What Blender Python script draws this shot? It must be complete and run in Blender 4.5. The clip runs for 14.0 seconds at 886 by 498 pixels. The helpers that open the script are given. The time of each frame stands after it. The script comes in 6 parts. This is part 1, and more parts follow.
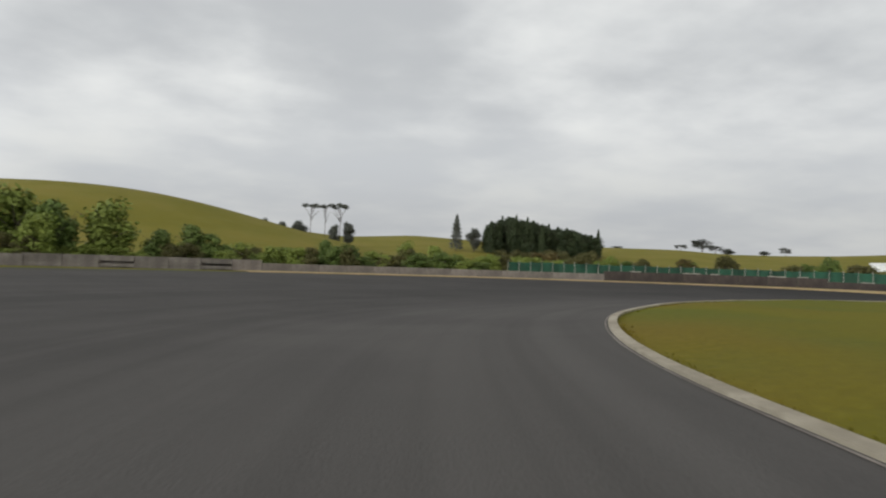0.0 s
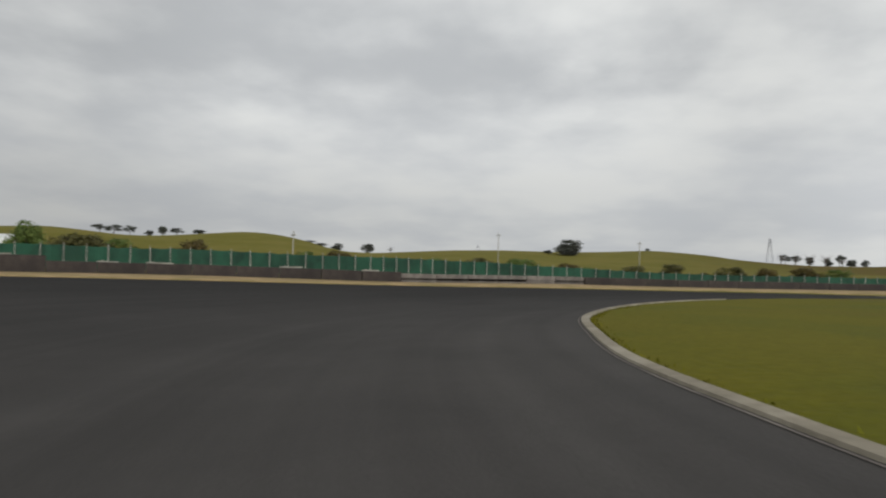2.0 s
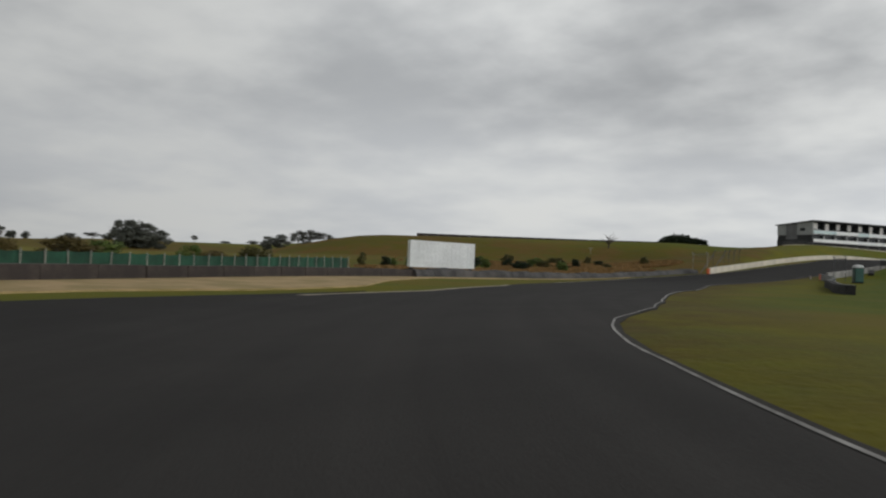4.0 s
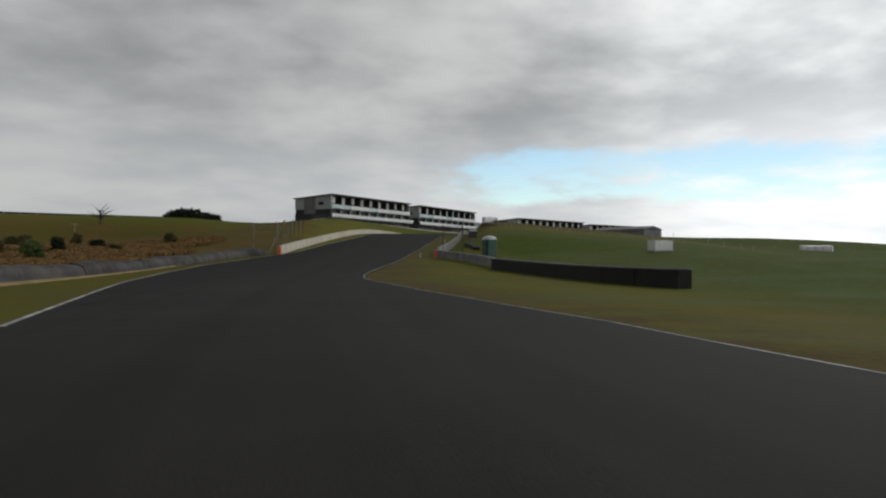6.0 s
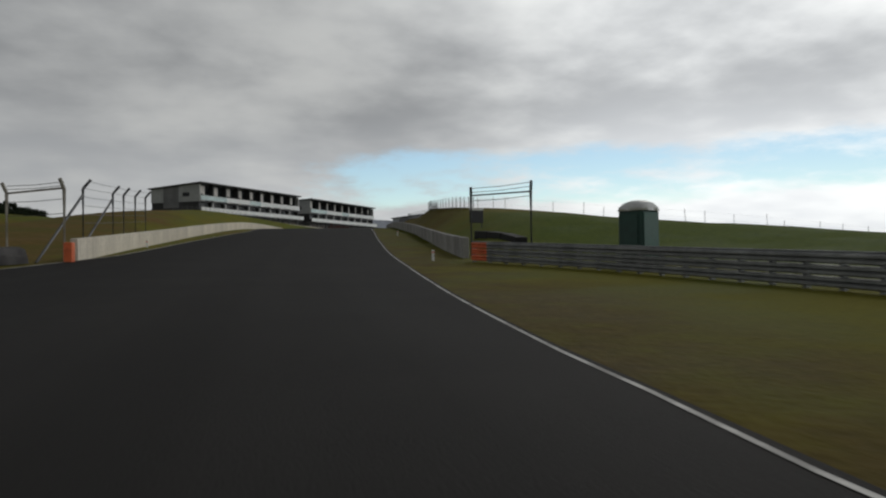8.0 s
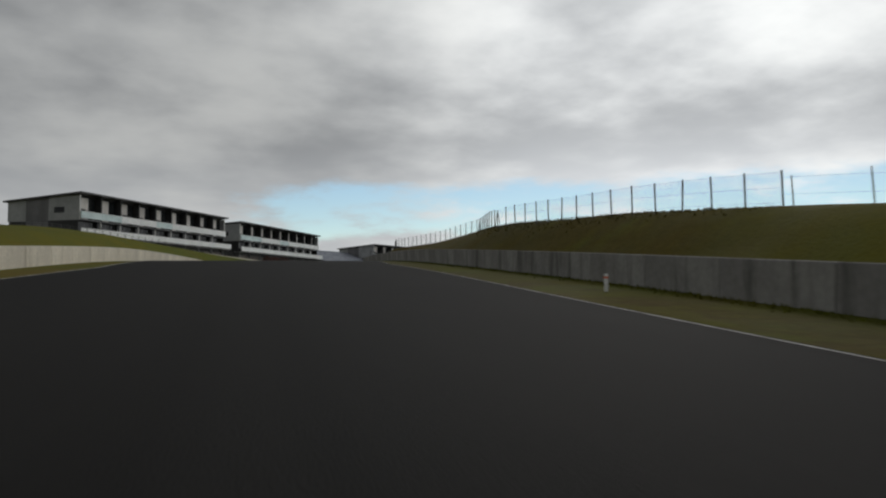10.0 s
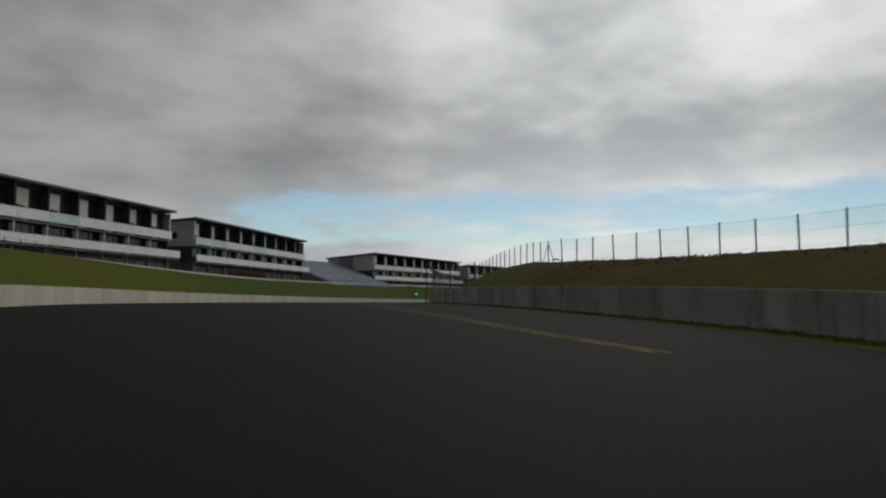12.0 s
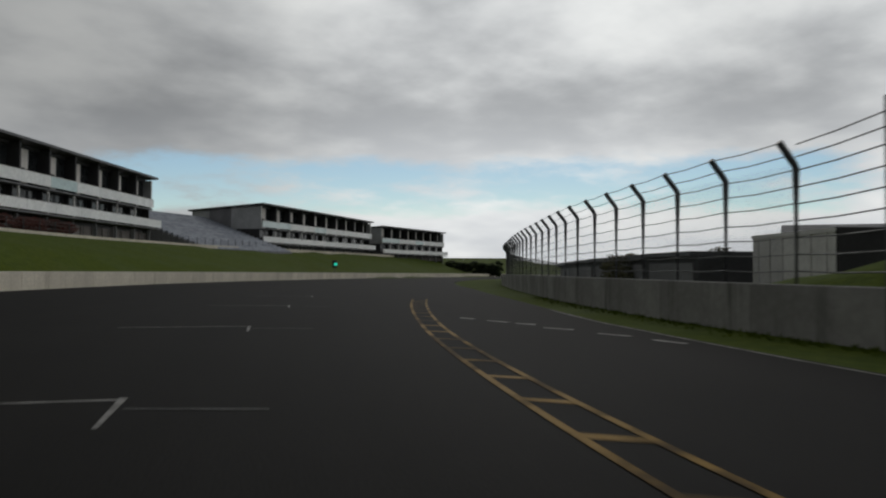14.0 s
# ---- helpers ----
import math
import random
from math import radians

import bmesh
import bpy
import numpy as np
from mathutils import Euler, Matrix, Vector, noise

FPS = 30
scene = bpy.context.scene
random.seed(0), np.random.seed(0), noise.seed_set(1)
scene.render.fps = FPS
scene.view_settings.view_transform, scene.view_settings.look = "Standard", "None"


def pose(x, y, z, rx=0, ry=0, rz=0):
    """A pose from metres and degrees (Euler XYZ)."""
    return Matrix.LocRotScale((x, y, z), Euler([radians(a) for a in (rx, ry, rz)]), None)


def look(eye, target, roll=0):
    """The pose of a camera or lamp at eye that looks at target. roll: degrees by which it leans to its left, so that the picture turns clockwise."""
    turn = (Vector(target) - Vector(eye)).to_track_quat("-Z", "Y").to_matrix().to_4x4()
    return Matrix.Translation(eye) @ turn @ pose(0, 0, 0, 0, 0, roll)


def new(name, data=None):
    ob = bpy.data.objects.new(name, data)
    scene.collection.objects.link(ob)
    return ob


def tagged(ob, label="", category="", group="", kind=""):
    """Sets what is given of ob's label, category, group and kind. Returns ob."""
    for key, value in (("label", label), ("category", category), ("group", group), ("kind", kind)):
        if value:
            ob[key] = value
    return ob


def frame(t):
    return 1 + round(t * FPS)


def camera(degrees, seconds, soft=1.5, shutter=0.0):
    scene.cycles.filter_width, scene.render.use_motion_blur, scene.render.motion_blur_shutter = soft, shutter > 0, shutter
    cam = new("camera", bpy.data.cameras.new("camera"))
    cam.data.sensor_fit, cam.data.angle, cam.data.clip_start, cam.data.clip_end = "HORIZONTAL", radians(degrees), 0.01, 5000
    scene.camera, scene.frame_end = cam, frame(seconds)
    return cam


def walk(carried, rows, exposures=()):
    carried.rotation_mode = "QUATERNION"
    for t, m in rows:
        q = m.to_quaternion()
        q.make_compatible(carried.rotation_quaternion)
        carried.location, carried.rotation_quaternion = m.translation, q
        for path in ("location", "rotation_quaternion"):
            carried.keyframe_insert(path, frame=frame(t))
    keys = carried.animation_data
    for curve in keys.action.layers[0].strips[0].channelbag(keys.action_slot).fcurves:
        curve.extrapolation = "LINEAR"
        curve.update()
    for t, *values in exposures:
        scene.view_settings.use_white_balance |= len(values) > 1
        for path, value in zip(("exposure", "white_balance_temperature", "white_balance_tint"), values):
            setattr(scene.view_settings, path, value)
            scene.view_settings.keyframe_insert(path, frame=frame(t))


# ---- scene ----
cam = camera(64.19, 14.0, soft=2.2, shutter=0.12)
# seconds, place in metres, heading to the left of +y, pitch and roll in degrees
PATH = [
    (0.00, 0.024, -0.024, -0.007, 160.502, 1.260, 1.733),
    (0.25, -0.976, -3.876, -0.001, 152.265, 1.335, 1.590),
    (0.50, -2.164, -7.599, 0.005, 144.072, 1.370, 1.482),
    (0.75, -3.818, -11.020, 0.017, 136.026, 1.270, 1.478),
    (1.00, -5.851, -14.146, 0.026, 127.990, 1.161, 1.505),
    (1.25, -8.279, -16.953, 0.028, 119.820, 1.180, 1.505),
    (1.50, -11.066, -19.357, 0.023, 111.646, 1.202, 1.506),
    (1.75, -14.214, -21.234, 0.008, 103.600, 1.129, 1.487),
    (2.00, -17.635, -22.684, -0.013, 95.530, 1.029, 1.533),
    (2.25, -21.249, -23.796, -0.041, 87.232, 0.926, 1.764),
    (2.50, -25.033, -24.476, -0.074, 78.985, 0.846, 2.047),
    (2.75, -28.961, -24.682, -0.111, 71.115, 0.828, 2.302),
    (3.00, -32.963, -24.334, -0.149, 63.277, 0.853, 2.486),
    (3.25, -37.015, -23.353, -0.183, 55.019, 0.922, 2.493),
    (3.50, -40.953, -21.689, -0.214, 46.981, 1.006, 2.441),
    (3.75, -44.584, -19.223, -0.244, 39.755, 1.071, 2.421),
    (4.00, -47.982, -16.084, -0.265, 33.024, 1.123, 2.409),
    (4.25, -51.167, -12.316, -0.264, 26.690, 1.166, 2.462),
    (4.50, -54.100, -8.054, -0.254, 20.682, 1.174, 2.439),
    (4.75, -56.760, -3.424, -0.237, 14.820, 1.111, 2.168),
    (5.00, -59.102, 1.502, -0.221, 9.334, 1.012, 1.805),
    (5.25, -61.069, 6.634, -0.211, 4.384, 0.904, 1.446),
    (5.50, -62.681, 11.901, -0.208, -0.009, 0.789, 1.098),
    (5.75, -63.919, 17.212, -0.217, -3.790, 0.673, 0.793),
    (6.00, -64.847, 22.534, -0.236, -6.898, 0.568, 0.549),
    (6.25, -65.495, 27.789, -0.264, -9.156, 0.493, 0.414),
    (6.50, -65.948, 33.019, -0.299, -10.863, 0.432, 0.317),
    (6.75, -66.301, 38.222, -0.341, -12.245, 0.372, 0.200),
    (7.00, -66.552, 43.458, -0.379, -13.339, 0.328, 0.071),
    (7.25, -66.741, 48.782, -0.405, -14.198, 0.292, -0.083),
    (7.50, -66.842, 54.206, -0.406, -14.990, 0.318, -0.258),
    (7.75, -66.847, 59.775, -0.362, -15.965, 0.483, -0.512),
    (8.00, -66.742, 65.454, -0.277, -16.934, 0.714, -0.678),
    (8.25, -66.497, 71.223, -0.146, -17.772, 0.928, -0.519),
    (8.50, -66.149, 77.085, 0.025, -18.539, 1.233, -0.300),
    (8.75, -65.729, 83.033, 0.230, -19.239, 1.781, -0.244),
    (9.00, -65.229, 89.080, 0.476, -19.920, 2.355, -0.243),
    (9.25, -64.651, 95.231, 0.767, -20.649, 2.776, -0.264),
    (9.50, -63.993, 101.495, 1.100, -21.377, 3.088, -0.303),
    (9.75, -63.253, 107.885, 1.478, -22.124, 3.230, -0.356),
    (10.00, -62.437, 114.400, 1.892, -22.751, 3.343, -0.397),
    (10.25, -61.547, 121.050, 2.341, -23.051, 3.591, -0.388),
    (10.50, -60.588, 127.819, 2.809, -23.251, 3.843, -0.370),
    (10.75, -59.556, 134.713, 3.280, -23.534, 4.013, -0.386),
    (11.00, -58.482, 141.678, 3.750, -23.824, 4.128, -0.390),
    (11.25, -57.417, 148.672, 4.219, -24.090, 4.185, -0.342),
    (11.50, -56.309, 155.671, 4.663, -24.382, 4.195, -0.264),
    (11.75, -55.129, 162.646, 5.065, -24.722, 4.190, -0.166),
    (12.00, -53.857, 169.582, 5.415, -25.164, 4.098, -0.045),
    (12.25, -52.455, 176.448, 5.687, -25.745, 3.811, 0.082),
    (12.50, -50.941, 183.274, 5.911, -26.538, 3.464, 0.255),
    (12.75, -49.343, 190.071, 6.114, -27.643, 3.173, 0.582),
    (13.00, -47.595, 196.858, 6.268, -29.004, 2.876, 0.844),
    (13.25, -45.642, 203.645, 6.346, -30.669, 2.543, 0.785),
    (13.50, -43.486, 210.474, 6.369, -32.423, 2.199, 0.624),
    (13.75, -41.051, 217.417, 6.341, -34.031, 1.858, 0.507),
    (14.00, -38.507, 224.399, 6.290, -35.610, 1.517, 0.389),
]
EXPOSURES = [(0.0, 0.93), (1.5, 0.70), (2.0, 0.61), (4.2, 0.12), (6.3, -0.2), (8.2, -0.36), (10.8, -0.50), (12.0, -0.73), (13.0, -0.71), (14.0, -0.68)]
SKY_LOW, SKY_TOWARD, SKY_GLOW, SKY_BLUE = 0.40, 0.38, 0.45, 0.11
SUN_DIR = Vector((0.567, 0.630, 0.530)).normalized()   # from the ground to the sun, behind cloud
rows = []
for t, x, y, z, yaw, pitch, roll in PATH:
    a, b = radians(yaw), radians(pitch)
    eye = Vector((x, y, z))
    rows.append((t, look(eye, eye + Vector((-math.sin(a) * math.cos(b), math.cos(a) * math.cos(b), math.sin(b))) * 10, roll)))
walk(cam, rows, EXPOSURES)

# ---- light ----
sun_data = bpy.data.lights.new("sun", "SUN")
sun_data.energy, sun_data.angle, sun_data.color = 0.50, radians(14), (1.0, 0.95, 0.88)
sun = new("sun", sun_data)
sun.matrix_world = look(SUN_DIR * 400, (0, 0, 0))


def socket(v, tree, target):
    if isinstance(v, bpy.types.NodeSocket):
        tree.links.new(v, target)
    else:
        target.default_value = v


def mathn(tree, op, a, b=0.0, c=None, clamp=False):
    n = tree.nodes.new("ShaderNodeMath")
    n.operation, n.use_clamp = op, clamp
    socket(a, tree, n.inputs[0])
    socket(b, tree, n.inputs[1])
    if c is not None:
        socket(c, tree, n.inputs[2])
    return n.outputs[0]


def ramp(tree, v, lo, hi, smooth=True):
    n = tree.nodes.new("ShaderNodeMapRange")
    n.interpolation_type = "SMOOTHSTEP" if smooth else "LINEAR"
    socket(v, tree, n.inputs[0])
    n.inputs[1].default_value, n.inputs[2].default_value = lo, hi
    return n.outputs[0]


def mixc(tree, f, a, b):
    n = tree.nodes.new("ShaderNodeMix")
    n.data_type = "RGBA"
    socket(f, tree, n.inputs[0])
    for v, i in ((a, 6), (b, 7)):
        socket(v if isinstance(v, bpy.types.NodeSocket) else (*v, 1), tree, n.inputs[i])
    return n.outputs[2]


def noisen(tree, vec, scale, detail=3.0, rough=0.55, dims="3D"):
    n = tree.nodes.new("ShaderNodeTexNoise")
    n.noise_dimensions = dims
    if vec is not None:
        tree.links.new(vec, n.inputs["Vector"])
    n.inputs["Scale"].default_value, n.inputs["Detail"].default_value, n.inputs["Roughness"].default_value = scale, detail, rough
    return n.outputs[0]


world = bpy.data.worlds.new("overcast_sky")
scene.world = world
world.use_nodes = True
wt = world.node_tree
wt.nodes.clear()
sky = wt.nodes.new("ShaderNodeTexSky")
sky.sky_type, sky.sun_disc = "NISHITA", False
sky.sun_elevation, sky.sun_rotation = math.asin(SUN_DIR.z), math.atan2(SUN_DIR.x, SUN_DIR.y)
sky.air_density, sky.dust_density = 1.0, 0.1
tc = wt.nodes.new("ShaderNodeTexCoord")
sep = wt.nodes.new("ShaderNodeSeparateXYZ")
wt.links.new(tc.outputs["Generated"], sep.inputs[0])
dx, dy, dz = sep.outputs
up = mathn(wt, "ADD", mathn(wt, "MAXIMUM", dz, 0.0), 0.20)
flat = wt.nodes.new("ShaderNodeCombineXYZ")
wt.links.new(mathn(wt, "DIVIDE", dx, up), flat.inputs[0])
wt.links.new(mathn(wt, "DIVIDE", dy, up), flat.inputs[1])
big = noisen(wt, flat.outputs[0], 0.75, 4.0, 0.5)
fine = noisen(wt, flat.outputs[0], 2.6, 5.0, 0.52)
lump = mathn(wt, "ADD", mathn(wt, "MULTIPLY", big, 0.68), mathn(wt, "MULTIPLY", fine, 0.32))
dot = wt.nodes.new("ShaderNodeVectorMath")
dot.operation = "DOT_PRODUCT"
wt.links.new(tc.outputs["Generated"], dot.inputs[0])
dot.inputs[1].default_value = SUN_DIR
toward = ramp(wt, dot.outputs["Value"], -0.05, 1.0)
glow = ramp(wt, dot.outputs["Value"], 0.80, 1.0)
brim = mathn(wt, "ADD", 1.0, mathn(wt, "MULTIPLY", mathn(wt, "MULTIPLY", mathn(wt, "MULTIPLY", toward, toward), 0.38), mathn(wt, "SUBTRACT", 1.0, ramp(wt, dz, 0.02, 0.22))))
brim = mathn(wt, "SUBTRACT", brim, mathn(wt, "MULTIPLY", mathn(wt, "MULTIPLY", mathn(wt, "SUBTRACT", 1.0, ramp(wt, dot.outputs["Value"], -0.75, 0.15)), 0.30), mathn(wt, "SUBTRACT", 1.0, ramp(wt, dz, 0.03, 0.24))))
flat_dir = wt.nodes.new("ShaderNodeVectorMath")
flat_dir.operation = "NORMALIZE"
level = wt.nodes.new("ShaderNodeCombineXYZ")
wt.links.new(dx, level.inputs[0])
wt.links.new(dy, level.inputs[1])
wt.links.new(level.outputs[0], flat_dir.inputs[0])


def lobe(bearing, reach):
    """One towards that bearing, falling to nothing reach degrees to either side."""
    n = wt.nodes.new("ShaderNodeVectorMath")
    n.operation = "DOT_PRODUCT"
    wt.links.new(flat_dir.outputs[0], n.inputs[0])
    n.inputs[1].default_value = (math.sin(radians(bearing)), math.cos(radians(bearing)), 0.0)
    return ramp(wt, n.outputs["Value"], math.cos(radians(reach)), 1.0)


# thicker and thinner parts of the deck; unseen eastern glow added for the facades
deck = 1.0
for bearing_, reach_, much_ in ((2, 30, -0.20), (-50, 26, 0.15), (-97, 28, 0.18), (44, 26, 0.06), (114, 56, 1.45)):
    deck = mathn(wt, "ADD", deck, mathn(wt, "MULTIPLY", lobe(bearing_, reach_), much_))
light = mathn(wt, "ADD", SKY_LOW, mathn(wt, "ADD", mathn(wt, "MULTIPLY", toward, SKY_TOWARD), mathn(wt, "MULTIPLY", glow, SKY_GLOW)))
depth = mathn(wt, "MULTIPLY", mathn(wt, "ADD", 0.38, mathn(wt, "MULTIPLY", toward, 0.22)), mathn(wt, "ADD", 0.42, mathn(wt, "MULTIPLY", ramp(wt, dz, 0.10, 0.26), 0.58)))
shade = mathn(wt, "SUBTRACT", 1.12, mathn(wt, "MULTIPLY", mathn(wt, "SUBTRACT", 1.0, ramp(wt, lump, 0.38, 0.62)), depth))
# overhead, out of view, the deck is dimmed to darken the ground
thick = mathn(wt, "MULTIPLY", mathn(wt, "MULTIPLY", mathn(wt, "MULTIPLY", mathn(wt, "MULTIPLY", light, deck), brim), shade), mathn(wt, "SUBTRACT", 1.0, mathn(wt, "MULTIPLY", ramp(wt, dz, 0.36, 0.80), 0.72)))
cloud = mixc(wt, ramp(wt, lump, 0.35, 0.65), (0.925, 0.960, 0.995), (0.965, 0.98, 0.965))
cl = wt.nodes.new("ShaderNodeVectorMath")
cl.operation = "SCALE"
wt.links.new(cloud, cl.inputs[0])
wt.links.new(thick, cl.inputs["Scale"])
# the deck ends to the north-east: a clear band low over that horizon
gapdir = wt.nodes.new("ShaderNodeVectorMath")
gapdir.operation = "DOT_PRODUCT"
wt.links.new(tc.outputs["Generated"], gapdir.inputs[0])
gapdir.inputs[1].default_value = (math.sin(radians(38)), math.cos(radians(38)), 0.0)
side = ramp(wt, gapdir.outputs["Value"], 0.66, 0.92)
low = mathn(wt, "MULTIPLY", ramp(wt, dz, 0.03, 0.09), mathn(wt, "SUBTRACT", 1.0, ramp(wt, dz, 0.13, 0.225)))
puff = noisen(wt, flat.outputs[0], 2.1, 6.0, 0.62)
gap = ramp(wt, mathn(wt, "ADD", mathn(wt, "MULTIPLY", mathn(wt, "MULTIPLY", side, low), 0.62), mathn(wt, "MULTIPLY", puff, -0.62)), 0.16, 0.36)
blue = wt.nodes.new("ShaderNodeVectorMath")
blue.operation = "MULTIPLY"
wt.links.new(sky.outputs[0], blue.inputs[0])
blue.inputs[1].default_value = (0.90, 0.97, 0.99)
bg_cloud, bg_sky = wt.nodes.new("ShaderNodeBackground"), wt.nodes.new("ShaderNodeBackground")
wt.links.new(cl.outputs[0], bg_cloud.inputs[0])
wt.links.new(blue.outputs[0], bg_sky.inputs[0])
bg_cloud.inputs[1].default_value, bg_sky.inputs[1].default_value = 1.0, SKY_BLUE
mixs, wout = wt.nodes.new("ShaderNodeMixShader"), wt.nodes.new("ShaderNodeOutputWorld")
wt.links.new(gap, mixs.inputs[0])
wt.links.new(bg_cloud.outputs[0], mixs.inputs[1])
wt.links.new(bg_sky.outputs[0], mixs.inputs[2])
wt.links.new(mixs.outputs[0], wout.inputs[0])

# ---- materials ----


def material(name, c1, c2, rough=0.8, scale=0.6, grain=12.0, bump=0.15, metal=0.0, bumpscale=None, vary=0.0, c3=None, spread=(0.35, 0.65)):
    m = bpy.data.materials.new(name)
    m.use_nodes = True
    t = m.node_tree
    p = t.nodes["Principled BSDF"]
    co = t.nodes.new("ShaderNodeTexCoord").outputs["Object"]
    a = ramp(t, noisen(t, co, scale, 4.0, 0.6), *spread)
    g = noisen(t, co, grain, 3.0, 0.65)
    col = mixc(t, a, c1, c2)
    if c3:
        col = mixc(t, ramp(t, noisen(t, co, scale * 0.23, 3.0, 0.6), 0.50, 0.68), col, c3)
    hsv = t.nodes.new("ShaderNodeHueSaturation")
    t.links.new(col, hsv.inputs["Color"])
    value = mathn(t, "ADD", 0.72, mathn(t, "MULTIPLY", g, 0.56))
    if vary:
        rnd = t.nodes.new("ShaderNodeObjectInfo").outputs["Random"]
        value = mathn(t, "MULTIPLY", value, mathn(t, "ADD", 1.0 - vary / 2, mathn(t, "MULTIPLY", rnd, vary)))
    t.links.new(value, hsv.inputs["Value"])
    t.links.new(hsv.outputs[0], p.inputs["Base Color"])
    p.inputs["Metallic"].default_value = metal
    t.links.new(mathn(t, "ADD", rough - 0.08, mathn(t, "MULTIPLY", a, 0.16), clamp=True), p.inputs["Roughness"])
    if bump:
        b = t.nodes.new("ShaderNodeBump")
        b.inputs["Strength"].default_value, b.inputs["Distance"].default_value = bump, 0.05
        t.links.new(noisen(t, co, bumpscale or grain, 4.0, 0.6), b.inputs["Height"])
        t.links.new(b.outputs[0], p.inputs["Normal"])
    return m


def leafy(name, c1, c2):
    m = material(name, c1, c2, 0.65, 1.3, 9.0, 0.0, vary=0.3)
    m.node_tree.nodes["Principled BSDF"].inputs["Specular IOR Level"].default_value = 0.2
    return m


def netting(name, colour, fill, scale):
    """Woven net or wire: a grid of strands with open holes."""
    m = bpy.data.materials.new(name)
    m.use_nodes = True
    t = m.node_tree
    p, out = t.nodes["Principled BSDF"], t.nodes["Material Output"]
    co = t.nodes.new("ShaderNodeTexCoord").outputs["UV"]
    s = t.nodes.new("ShaderNodeSeparateXYZ")
    t.links.new(co, s.inputs[0])
    u = mathn(t, "MULTIPLY", mathn(t, "ADD", s.outputs[0], s.outputs[1]), scale)
    v = mathn(t, "MULTIPLY", mathn(t, "SUBTRACT", s.outputs[0], s.outputs[1]), scale)
    strand = mathn(t, "MAXIMUM", mathn(t, "LESS_THAN", mathn(t, "FRACT", u), fill), mathn(t, "LESS_THAN", mathn(t, "FRACT", v), fill))
    p.inputs["Base Color"].default_value = (*colour, 1)
    p.inputs["Roughness"].default_value = 0.6
    tr, mx = t.nodes.new("ShaderNodeBsdfTransparent"), t.nodes.new("ShaderNodeMixShader")
    t.links.new(strand, mx.inputs[0])
    t.links.new(tr.outputs[0], mx.inputs[1])
    t.links.new(p.outputs[0], mx.inputs[2])
    t.links.new(mx.outputs[0], out.inputs["Surface"])
    return m


ASPHALT = material("asphalt", (0.0180, 0.0169, 0.0161), (0.0218, 0.0204, 0.0193), 0.85, 0.30, 40.0, 0.25, c3=(0.0196, 0.0184, 0.0174))
ASPHALT.node_tree.nodes["Principled BSDF"].inputs["Specular IOR Level"].default_value = 0.09
# light level put into the colour: paler hairpin, darker climb and straight
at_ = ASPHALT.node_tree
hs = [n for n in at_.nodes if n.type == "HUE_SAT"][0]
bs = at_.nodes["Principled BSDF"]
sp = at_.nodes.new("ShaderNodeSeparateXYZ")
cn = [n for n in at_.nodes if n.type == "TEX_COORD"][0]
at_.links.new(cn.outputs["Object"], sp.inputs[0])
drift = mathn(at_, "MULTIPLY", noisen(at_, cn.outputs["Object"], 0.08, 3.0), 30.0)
bright_y = ramp(at_, mathn(at_, "ADD", sp.outputs[1], drift), 170.0, -10.0)
bright_x = ramp(at_, mathn(at_, "ADD", sp.outputs[0], drift), -50.0, 20.0)
# rubbered line and streaks that run with the traffic
uvn = at_.nodes.new("ShaderNodeMapping")
at_.links.new(cn.outputs["UV"], uvn.inputs[0])
uvn.inputs["Scale"].default_value = (0.006, 1.0, 1.0)
streak = ramp(at_, noisen(at_, uvn.outputs[0], 1.3, 3.0, 0.6), 0.30, 0.70)
su = at_.nodes.new("ShaderNodeSeparateXYZ")
at_.links.new(cn.outputs["UV"], su.inputs[0])
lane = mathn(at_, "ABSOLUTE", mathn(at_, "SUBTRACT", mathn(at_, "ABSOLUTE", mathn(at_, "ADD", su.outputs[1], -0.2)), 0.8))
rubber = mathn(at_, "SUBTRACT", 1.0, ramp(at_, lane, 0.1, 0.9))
# lens fall-off put into the colour: tarmac darkens left of the line
lens_falloff = mathn(at_, "MULTIPLY", ramp(at_, su.outputs[1], 1.0, 7.0), -0.34)
wear_and_falloff = mathn(at_, "ADD", mathn(at_, "ADD", mathn(at_, "ADD", 0.94, lens_falloff), mathn(at_, "MULTIPLY", streak, 0.20)), mathn(at_, "MULTIPLY", rubber, -0.10))
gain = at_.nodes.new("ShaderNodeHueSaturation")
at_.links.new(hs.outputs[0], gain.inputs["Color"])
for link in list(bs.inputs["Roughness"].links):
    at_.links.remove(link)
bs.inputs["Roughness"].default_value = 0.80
bright_gain = mathn(at_, "ADD", 0.67, mathn(at_, "MULTIPLY", bright_y, mathn(at_, "ADD", 1.05, mathn(at_, "MULTIPLY", bright_x, 2.75))))
at_.links.new(mathn(at_, "MULTIPLY", bright_gain, wear_and_falloff), gain.inputs["Value"])
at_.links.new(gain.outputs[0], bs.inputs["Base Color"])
GRASS = material("grass_ground", (0.104, 0.112, 0.009), (0.142, 0.130, 0.012), 0.95, 0.22, 7.0, 0.5, c3=(0.150, 0.112, 0.016))
gt_ = GRASS.node_tree
gt_.nodes["Principled BSDF"].inputs["Specular IOR Level"].default_value = 0.1
gco = [n for n in gt_.nodes if n.type == "TEX_COORD"][0].outputs["Object"]
gs_ = gt_.nodes.new("ShaderNodeSeparateXYZ")
gt_.links.new(gco, gs_.inputs[0])
